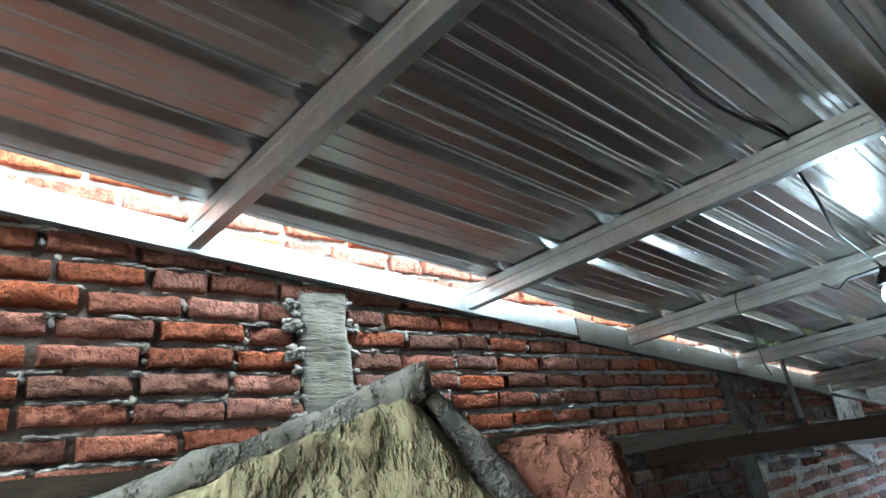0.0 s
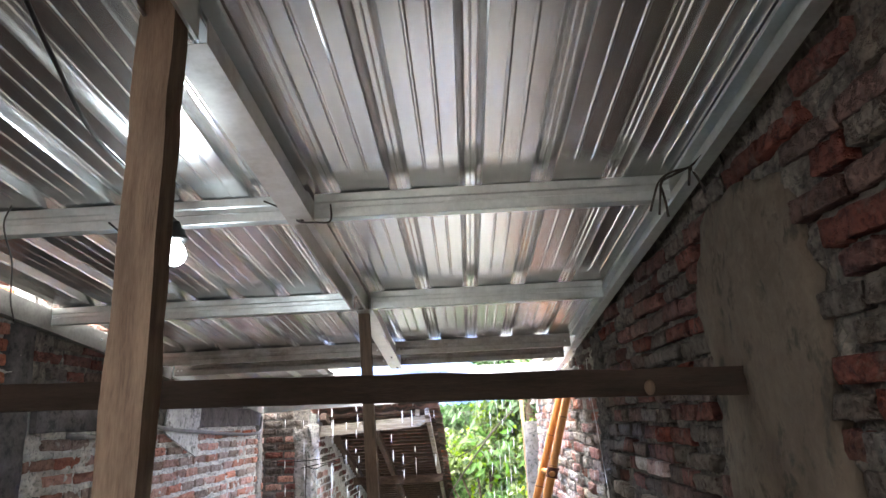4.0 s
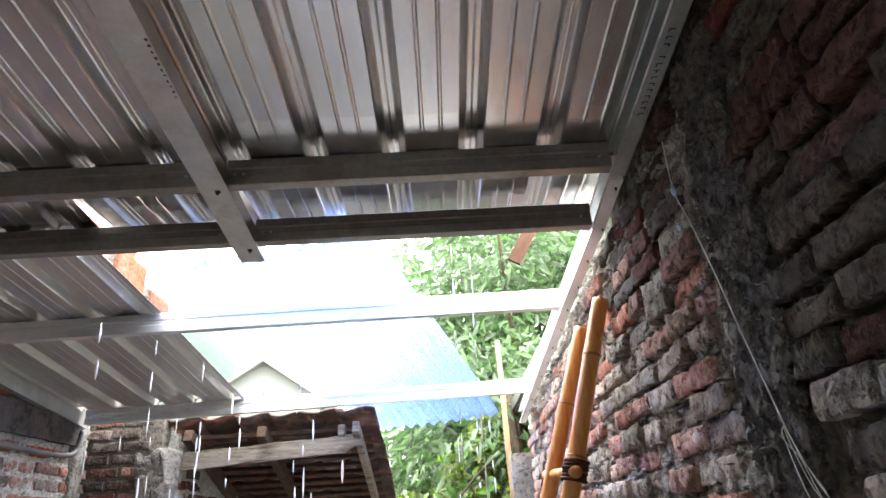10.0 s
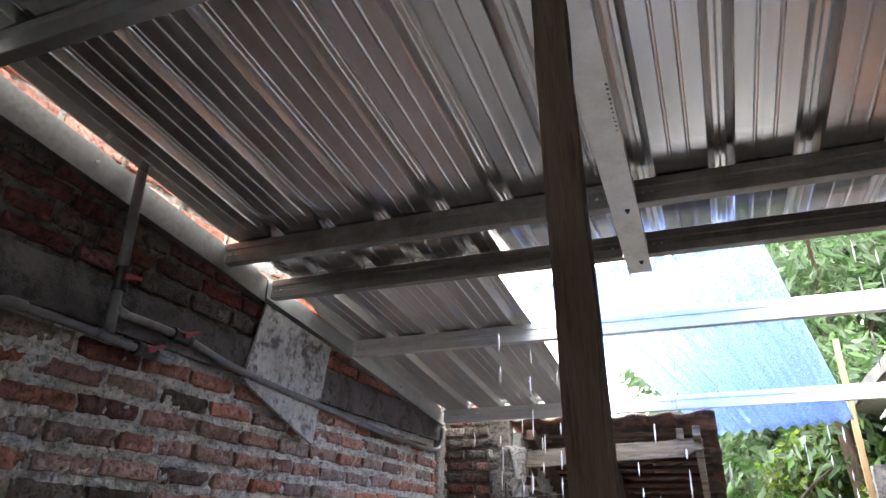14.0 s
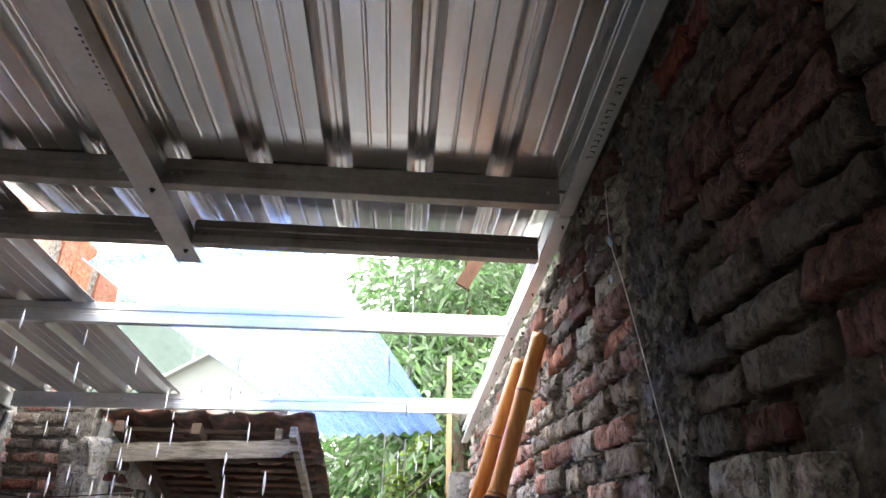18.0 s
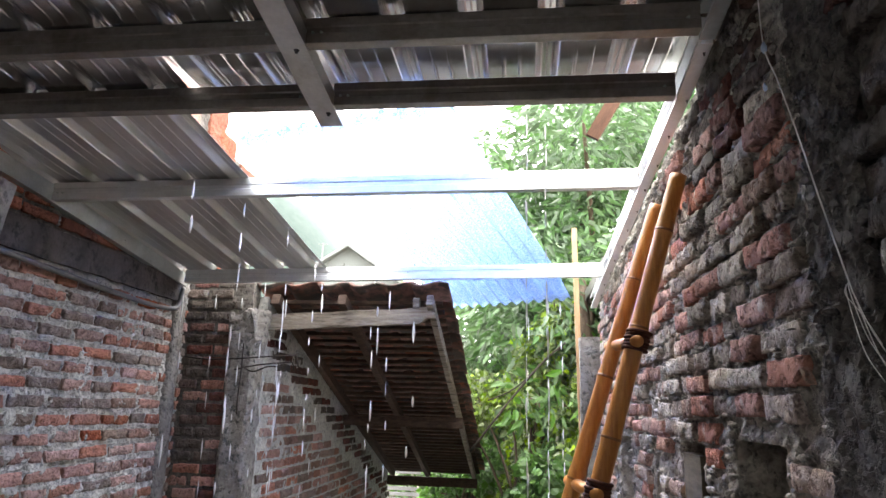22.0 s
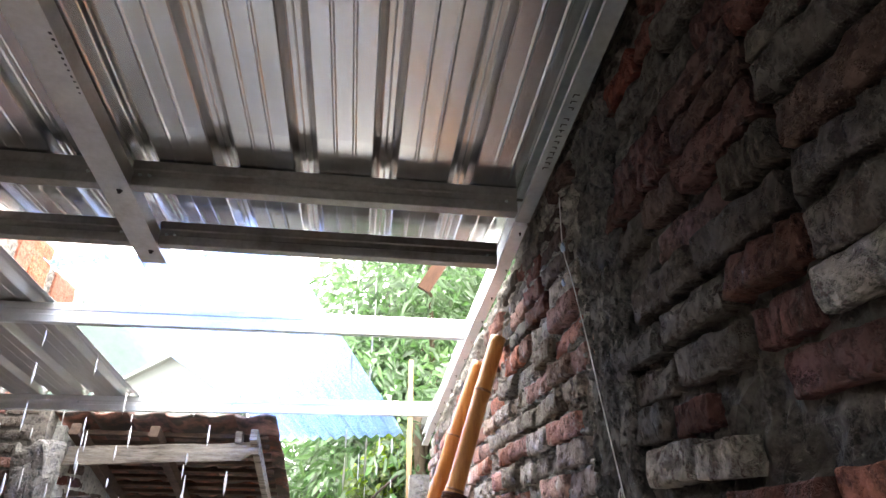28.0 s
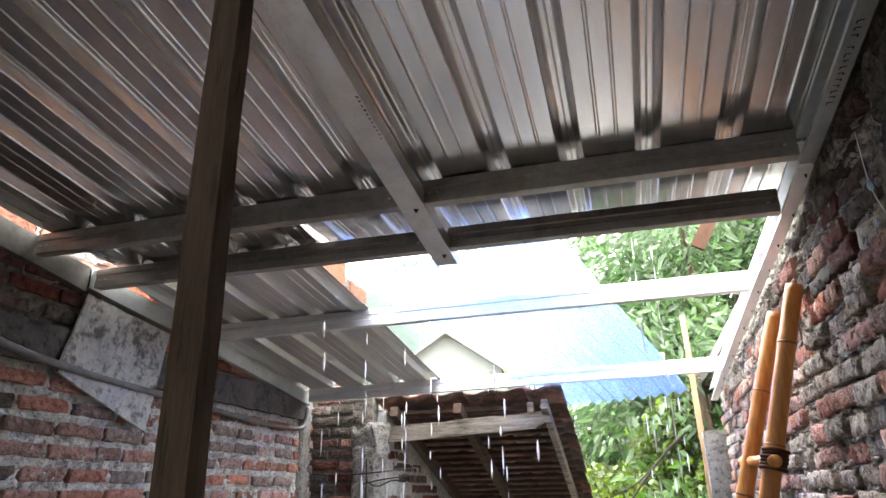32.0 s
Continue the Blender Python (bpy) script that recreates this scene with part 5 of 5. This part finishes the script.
def far_house(foot, wide, deep, wall, rise, turn):
    h = thing("far_house", "distant low house with a gable roof, paled to stand for haze", "house", foot)
    h.rotation_euler = (0, 0, radians(turn))
    bm = bmesh.new()
    box(bm, (-wide / 2, -deep / 2, 0), (wide / 2, deep / 2, wall), 0.02)
    a, b = bm.verts.new((-wide / 2, -deep / 2 - 0.001, wall)), bm.verts.new((wide / 2, -deep / 2 - 0.001, wall))
    bm.faces.new([a, b, bm.verts.new((0, -deep / 2 - 0.001, wall + rise))])
    part("wall", bm, "house_hazed", h)
    for s in (-1, 1):
        bm = bmesh.new()
        pts = [(0, -deep / 2 - 0.5, wall + rise), (s * (wide / 2 + 0.5), -deep / 2 - 0.5, wall - rise / wide), (s * (wide / 2 + 0.5), deep / 2 + 0.5, wall - rise / wide), (0, deep / 2 + 0.5, wall + rise)]
        va = [bm.verts.new(p) for p in pts]
        vb = [bm.verts.new((p[0], p[1], p[2] + 0.15)) for p in pts]
        bm.faces.new(va)
        bm.faces.new(vb[::-1])
        for k in range(4):
            bm.faces.new([va[k], vb[k], vb[(k + 1) % 4], va[(k + 1) % 4]])
        bmesh.ops.recalc_face_normals(bm, faces=bm.faces[:])
        part("roof", bm, "far_roof_hazed", h)
    for s in (-1, 1):
        w = part("window", box(bmesh.new(), (s * wide / 4 - 0.5, -deep / 2 - 0.06, 1.0), (s * wide / 4 + 0.5, -deep / 2 - 0.003, 2.2), 0.02), "fence", h)
    return h


far_house((-9.0, 31, 0), 5.0, 8, 6.9, 1.7, 8)
far_house((-5.2, 24, 0), 6, 6, 3.0, 1.6, -10)
far_house((-15, 40, 0), 8, 9, 5.4, 2.4, 5)
upole = thing("utility_pole", "distant grey utility pole with a cross arm", "utility pole", (-13.2, 38, 0))
part("mast", tube(bmesh.new(), [(0, 0, 0), (0, 0, 11.7)], 0.07, 10, [0.09, 0.05]), "house_hazed", upole)
part("cross_arm", box(bmesh.new(), (-0.3, -0.03, 11.58), (0.3, 0.03, 11.63), 0.01), "house_hazed", upole)


# ---- rain running off the sheet edges ----
rw = random.Random(77)
drops_v, drops_f, drop_n = [], [], 0
FALLS = [(-1.62, 0.68, 2), (-1.63, 0.3, 1), (-1.615, 1.2, 2), (-1.605, 1.6, 2), (-2.26, 1.84, 1), (-2.1, 1.84, 1), (-1.86, 1.84, 1), (-1.85, 1.86, 1), (-1.98, 1.84, 1), (-1.335, 1.84, 1), (-1.23, 1.84, 1), (-1.05, 0.68, 1), (-1.63, 1.84, 1), (-0.9, 0.68, 1), (-0.482, 0.18, 4), (-0.421, 0.18, 4), (-0.33, 2.45, 2), (-0.45, 2.5, 2), (-0.24, 2.48, 2)]
for x, y, rush in FALLS:
    z = (under(y) - 0.02) - rw.uniform(0, 0.2 / rush)
    while z > 0.5:
        tall, wide = rw.uniform(0.04, 0.12), rw.uniform(0.003, 0.0056) * (1 if rush < 4 else 0.6)
        cx, cy = x + rw.uniform(-0.012, 0.012) / rush, y + rw.uniform(-0.01, 0.01)
        for q in range(5):
            r = wide * (0.25, 0.8, 1.0, 0.8, 0.15)[q]
            for w in range(6):
                a = math.pi * w / 3
                drops_v.append((cx + r * math.cos(a), cy + r * math.sin(a), z + tall * q / 4))
        for q in range(4):
            for w in range(6):
                drops_f.append((drop_n + 6 * q + w, drop_n + 6 * q + (w + 1) % 6, drop_n + 6 * q + 6 + (w + 1) % 6, drop_n + 6 * q + 6 + w))
        drops_f += [tuple(drop_n + w for w in range(5, -1, -1)), tuple(drop_n + 24 + w for w in range(6))]
        drop_n += 30
        z -= tall + rw.uniform(0.04, 0.26) / rush
ob = mesh_of("water_drops", drops_v, drops_f, "water", smooth=True)
tagged(ob, "rain water dripping from the roof sheet edges", "rain water", kind="stuff")


# ---- walls and their bricks ----
def left_top(y):
    return (3.36 if y < 2.12 else 3.17 - (y - 2.15) * 0.27) + 0.04 * noise.noise(Vector((y * 3, 0, 0)))


COURSE = 0.0672
wall_low = mortar_face("wall_left_1", LEFT - 0.017, 1, -7.2, -1.3, 0.0, lambda y: 2.1, "mortar_old", 0.03, 0.012, 2.0, 0.13, label="older brick wall below the plank, darkened to stand for shade")
wall_left = mortar_face("wall_left_2", LEFT - 0.026, 1, -7.2, -1.3, 2.1, left_top, "mortar", 0.024, 0.013, 2.0, 0.13, label="newer red brick wall with rough grey mortar")
wall_end = mortar_face("wall_left_3", LEFT - 0.009, 1, -1.3, 2.74, 0.0, lambda y: 2.12, "mortar_pale", 0.015, 0.016, 2.0, 0.13, label="brick wall with pale mortar beside the open bay")
wall_over = mortar_face("wall_left_4", LEFT - 0.012, 1, -1.3, 2.74, 2.12, left_top, "mortar_old", 0.02, 0.011, 2.0, 0.13, label="dark red brick courses over the cement ring beam")
laid = BrickWall(wall_left, 0.205, 0.0455, 0.05, 0.0045, 100)
older = BrickWall(wall_low, 0.205, 0.05, 0.05, 0.006, 150)
over_end = BrickWall(wall_over, 0.205, 0.0475, 0.05, 0.005, 190)
far_end = BrickWall(wall_end, 0.205, 0.0475, 0.05, 0.008, 170)
seams = []
rl = random.Random(9)
columns = [(-3.865, -3.71), (-1.47, -1.30), (1.80, 1.92)]
ZONES = [(0.0655, -7.15, -1.32, 0.0, 3.4), (0.0755, -1.28, 2.68, 0.0, 1.97), (0.0672, -1.28, 2.68, 2.13, 3.4)]
for course, first, last, low, high in ZONES:
    for row in range(int((high - low) / course)):
        z = low + 0.035 + course * row
        y = first + (0.112 if row % 2 else 0) + rl.uniform(-0.03, 0.03)
        while y < last:
            ln = 0.205 * rl.choice((1, 1, 1, 1, 0.9, 0.62))
            start = y
            for a, b in columns:
                if z < 2.6 and y < b and y + ln > a:
                    ln = a - 0.008 - y
                    y = b + 0.012
            if ln < 0.05:
                y = max(y, start + 0.04)
                continue
            c = start + ln / 2
            y = max(y, start + ln + rl.uniform(0.012, 0.026))
            seams.append((start + ln + 0.009, z))
            if z > left_top(c) - 0.03 or z > 2.78 and c > 1.35:
                continue
            m = Matrix.Translation((LEFT + 0.002 + rl.uniform(-0.004, 0.005), c, z + rl.uniform(-0.004, 0.004))) @ pose(0, 0, 0, rl.uniform(-1.2, 1.2), rl.uniform(-2, 2), rl.uniform(-1.5, 1.5))
            size = (1, ln / 0.205, rl.uniform(0.9, 1.06))
            if last < 0 and z < 2.11:
                older.lay(m, "brick_shaded", z > 1.6 and c > -4.4, size)
            elif last < 0:
                laid.lay(m, "brick_fresh", 2.1 < z < 2.75 and -4.6 < c < -1.4, size)
            else:
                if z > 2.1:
                    # the darker kind below the roof line, the redder one elsewhere
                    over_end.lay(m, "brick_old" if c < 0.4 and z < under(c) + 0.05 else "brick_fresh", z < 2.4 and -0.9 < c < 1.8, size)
                else:
                    # the darker kind grows commoner towards smaller y
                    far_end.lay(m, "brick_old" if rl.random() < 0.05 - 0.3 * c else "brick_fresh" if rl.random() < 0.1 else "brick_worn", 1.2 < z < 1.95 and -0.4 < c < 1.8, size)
laid.finish()
older.finish()
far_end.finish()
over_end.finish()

# mortar squeezed out along the joints of the left wall
ico = bmesh.new()
bmesh.ops.create_icosphere(ico, subdivisions=2, radius=1)
iv, jf = np.array([v.co[:] for v in ico.verts]), [[v.index for v in f.verts] for f in ico.faces]
ico.free()
rb = np.random.RandomState(4)


def lump(verts, faces, centre, size):
    """One crumbled lump of mortar added to a growing mesh."""
    jig = iv * (1 + rb.uniform(-0.5, 0.4, (len(iv), 1)))
    base = len(verts) * len(iv)
    verts.append(jig * size + centre)
    faces += [tuple(i + base for i in f) for f in jf]


blobs_v, blobs_f = [], []
for y, z in seams:
    if -5.3 < y < 1.8 and (2.06 if y < -1.3 else 1.3) < z < 2.85 and rb.rand() < (0.4 if y < -2 else 0.15):
        for q in range(rb.randint(1, 4)):
            lump(blobs_v, blobs_f, [LEFT - 0.006, y + rb.uniform(-0.006, 0.006), z + rb.uniform(-0.022, 0.03)], [rb.uniform(0.004, 0.009), rb.uniform(0.005, 0.011), rb.uniform(0.006, 0.014)])
for k in range(700):
    row = rb.randint(31, 42) if k % 4 else 33
    z = 0.035 + 0.0655 * row + rb.uniform(0.023, 0.029)
    y = rb.uniform(-5.2, -1.4)
    for q in range(rb.randint(1, 5)):
        lump(blobs_v, blobs_f, [LEFT - 0.009 + rb.uniform(-0.004, 0.004), y + 0.016 * q, z + rb.uniform(-0.002, 0.002)], [rb.uniform(0.006, 0.012), rb.uniform(0.009, 0.02), rb.uniform(0.003, 0.006)])
for k in range(16):
    y, z = columns[0][k % 2] + (-0.022, 0.022)[k % 2], 2.15 + 0.0655 * rb.randint(0, 8) + rb.uniform(-0.02, 0.02)
    for q in range(7):
        lump(blobs_v, blobs_f, [LEFT + 0.002, y + rb.uniform(-0.026, 0.026), z + rb.uniform(-0.016, 0.016)], [rb.uniform(0.006, 0.012), rb.uniform(0.006, 0.014), rb.uniform(0.005, 0.011)])
for k in range(50):
    lump(blobs_v, blobs_f, [LEFT + 0.001, columns[0][k % 2] + rb.uniform(-0.03, 0.03), 2.15 + COURSE * rb.randint(0, 8) + rb.uniform(-0.012, 0.012)], [rb.uniform(0.006, 0.014), rb.uniform(0.006, 0.022), rb.uniform(0.005, 0.014)])
ob = mesh_of("mortar_lumps", np.concatenate(blobs_v).tolist(), blobs_f, "mortar", wall_left, True)
tagged(ob, "lumps of grey mortar squeezed out of the joints", kind="stuff")

for y0, y1, z0, z1, turn in ((1.36, 1.86, 2.8, 3.36, 2), (1.9, 2.11, 2.8, 3.36, -3), (2.13, 2.4, 2.8, 3.2, 3), (2.42, 2.72, 2.8, 3.09, -2)):
    bm = rough_box((-0.02, -(y1 - y0) / 2, z0), (0.014, (y1 - y0) / 2, z1), int(y0 * 40), 0.03, 0.008, 0.008)
    ob = part("brick_slab", bm, "brick_fresh", wall_left)
    ob.matrix_basis = pose(LEFT, (y0 + y1) / 2, 0, turn * 0.3, 0, turn)
for k, (a, b) in enumerate(columns):
    top = (2.66, 2.43, 2.1)[k]
    bm = rough_box((LEFT - 0.1, a, 0.0), (LEFT + (0.012 if k != 1 else 0.004), b, top), 90 + k, 0.02 if k == 0 else 0.04, 0.011 if k == 0 else 0.006, 0.006, 140)
    tagged(part("wall_column", bm, ("concrete_cast", "plaster_grey", "concrete")[k], smooth=True), "grey cast concrete column between the bricks", "column", kind="structure")


def right_top(y):
    return under(y) + (0.1 if y < 0.02 else 0.05) + 0.012 * noise.noise(Vector((y * 6, 5, 0)))


HOLES = [(-0.375, -0.045, 0.3, 1.352), (0.215, 0.45, 0.3, 1.335), (0.86, 0.93, 0.3, 1.32), (1.46, 1.81, 0.3, 1.31)]
wall_right = mortar_face("wall_right_1", RIGHT + 0.022, -1, -7.2, -0.69, 0.0, right_top, "mortar_old", 0.014, 0.014, 7.0, 0.22, (), "old dark brick wall with crumbling mortar")
wall_day = mortar_face("wall_right_2", RIGHT + 0.013, -1, -0.69, 2.5, 0.0, right_top, "mortar_lime", 0.012, 0.014, 7.0, 0.22, HOLES, "old lime-stained brick wall below the open roof")
daylit = BrickWall(wall_day, 0.2, 0.05, 0.06, 0.0055, 340)
laid = BrickWall(wall_right, 0.2, 0.05, 0.06, 0.006, 300)
rr = random.Random(19)
for row in range(48):
    z = 0.035 + 0.0635 * row
    y = -7.15 + (0.11 if row % 2 else 0) + rr.uniform(-0.05, 0.05)
    while y < 2.42:
        ln = 0.2 * rr.choice((1, 1, 0.95, 0.85, 0.7, 0.5))
        c = y + ln / 2
        y += ln + rr.uniform(0.01, 0.022)
        if z > min(right_top(c), under(c)) - 0.02 or any(a - ln / 2 < c < b + ln / 2 and p < z < q + 0.03 for a, b, p, q in HOLES):
            continue
        if -0.765 - ln * 0.26 < c < -0.615 + ln * 0.26 or rr.random() < 0.04:
            continue
        if -2.78 - ln * 0.3 < c < -2.3 + ln * 0.3 and z < 2.45:
            continue
        near = -2.3 < c < 1.2 and 1.35 < z < 2.45
        m = Matrix.Translation((RIGHT - 0.004 + rr.uniform(-0.012, 0.01), c, z + rr.uniform(-0.007, 0.007))) @ pose(0, 0, 0, 0, 0, 180) @ pose(0, 0, 0, rr.uniform(-1.5, 1.5), rr.uniform(-4, 4), rr.uniform(-2.5, 2.5))
        # the darker brick kind grows commoner towards the roof
        dark_share = (z - under(c) + 0.36) / 0.3 - max(0.0, c) * 1.6 if c > -0.69 else 0.5 + (z - 1.55) / 0.6
        kind = "brick_old" if rr.random() < dark_share else "brick_limed"
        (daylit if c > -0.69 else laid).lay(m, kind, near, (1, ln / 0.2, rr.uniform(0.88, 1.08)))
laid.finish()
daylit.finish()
blobs_v, blobs_f = [], []
for k in range(1300):
    row = rb.randint(18, 40)
    z = 0.035 + 0.0635 * (row + (0.5 if k % 3 else rb.uniform(0, 1))) + rb.uniform(-0.01, 0.01)
    y = rb.uniform(-0.6, 2.3)
    if z > right_top(y) - 0.03 or any(a < y < b and p < z < q for a, b, p, q in HOLES):
        continue
    size = np.array([rb.uniform(0.006, 0.013), rb.uniform(0.01, 0.035), rb.uniform(0.004, 0.01)])
    lump(blobs_v, blobs_f, [RIGHT + 0.008, y, z], size)
ob = mesh_of("mortar_lumps", np.concatenate(blobs_v).tolist(), blobs_f, "mortar_lime", wall_day, True)
tagged(ob, "crumbled lumps of old lime mortar", kind="stuff")
bm = rough_box((-0.004, -0.775, 0.0), (0.1, -0.605, 2.36), 95, 0.014, 0.006, 0.004, 180)
for v in bm.verts:
    v.co.y += noise.noise(Vector((v.co.z * 16, v.co.y > -0.69, 3))) * 0.02 + noise.noise(Vector((v.co.z * 45, v.co.y > -0.69, 8))) * 0.01
column_dark = tagged(part("wall_column", bm, "concrete_dark"), "soot-black rough concrete column in the old wall", "column", kind="structure")
blobs_v, blobs_f = [], []
for k in range(520):
    z = rb.uniform(1.15, 2.34)
    y = rb.uniform(-0.77, -0.61) if k % 3 else rb.choice([-0.77, -0.612]) + rb.uniform(-0.012, 0.012)
    grow = rb.uniform(0.005, 0.016)
    lump(blobs_v, blobs_f, [0.0, y, z], [grow * 0.8, grow * rb.uniform(0.8, 1.5), grow * rb.uniform(0.8, 1.7)])
ob = mesh_of("gravel", np.concatenate(blobs_v).tolist(), blobs_f, "concrete_dark", column_dark)
tagged(ob, "coarse gravel standing out of the concrete", kind="stuff")
bm = rough_box((-0.01, -2.4, 0.0), (0.05, -0.80, 1.42), 98, 0.03, 0.006, 0.004, 90)
for v in bm.verts:
    v.co.z += 0.03 * noise.noise(Vector((v.co.y * 5, 0, 2))) * (v.co.z > 1.38)
tagged(part("wall_render", bm, "render_dark", smooth=True), "dark grey cement render on the foot of the old wall", "render", kind="structure")
bm = rough_box((0.0, 0.235, 0.3), (0.024, 0.435, 1.302), 96, 0.05, 0.003, 0.003)
tagged(part("door_plank", bm, "wood_plank"), "upright grey-brown plank in a gap of the old wall", "plank")
# closed box added behind the wall gaps so that they stay dark
bm = bmesh.new()
box(bm, (0.9, -0.6, 0.0), (0.95, 2.0, 1.6))
box(bm, (0.24, -0.6, 1.5), (0.9, 2.0, 1.55))
box(bm, (0.24, -0.65, 0.0), (0.9, -0.6, 1.55))
box(bm, (0.24, 2.0, 0.0), (0.9, 2.05, 1.55))
tagged(part("wall_niche", bm, "concrete_dark"), "dark box added behind the wall gaps to keep them dark", "wall", kind="structure")

# return wall at the far corner and the long wall of the shed
wall_return = tagged(part("wall_return", rough_box((-2.6, 1.975, 0.0), (-2.1, 2.09, 2.19), 97, 0.05, 0.01, 0.004), "mortar_old"), "short brick return wall at the corner", "wall", kind="structure")
laid = BrickWall(wall_return, 0.16, 0.05, 0.05, 0.006, 500)
for row in range(32):
    z = 0.035 + COURSE * row
    for k, x in enumerate((-2.43, -2.265)):
        m = Matrix.Translation((x + (0.03 if row % 2 else -0.03), 1.962 + rr.uniform(-0.005, 0.005), z)) @ pose(0, 0, 0, 0, 0, -90) @ pose(0, 0, 0, rr.uniform(-1, 1), rr.uniform(-2, 2), rr.uniform(-1, 1))
        laid.lay(m, "brick_old" if rr.random() < 0.8 else "brick_worn", z > 0.7, (1, rr.uniform(0.8, 1.0), 1))
laid.finish()
wall_shed = mortar_face("wall_shed", -2.053, 1, 2.1, 6.2, 0.0, lambda y: eave(y) + 0.0, "mortar_pale", 0.03, 0.01, 11.0, 0.12, label="pale brick side wall of the shed")
laid = BrickWall(wall_shed, 0.205, 0.05, 0.05, 0.0055, 700)
for row in range(30):
    z = 0.035 + COURSE * row
    y = 2.14 + (0.11 if row % 2 else 0)
    while y < 6.1:
        ln = 0.205 * rr.choice((1, 1, 1, 0.62))
        c = y + ln / 2
        y += ln + rr.uniform(0.014, 0.026)
        if z > eave(c) - 0.12 or eave(c) - 0.42 < z < eave(c) - 0.3:
            continue
        m = Matrix.Translation((-2.046 + rr.uniform(-0.004, 0.004), c, z)) @ pose(0, 0, 0, rr.uniform(-1, 1), rr.uniform(-2, 2), rr.uniform(-1, 1))
        laid.lay(m, "brick_worn" if z < eave(c) - 0.3 else "brick_old", 2.1 < c < 4.6 and z > 0.7, (1, ln / 0.205, 1))
laid.finish()

# plain unseen wall added behind the start; the roof is left open for light
bm = rough_box((-2.6, -7.3, 0.0), (0.2, -7.15, 3.0), 99, 0.2, 0.004, 0.004)
tagged(part("wall_back", bm, "mortar"), "plain unseen wall added to close the back", "wall", kind="structure")
# unseen slab, added to narrow the roof opening
bm = box(bmesh.new(), (-0.75, -7.3, 2.99), (0.05, -6.38, 3.03))
tagged(part("ceiling", bm, "concrete"), "plain unseen slab added to close part of the back roof", "ceiling", kind="structure")
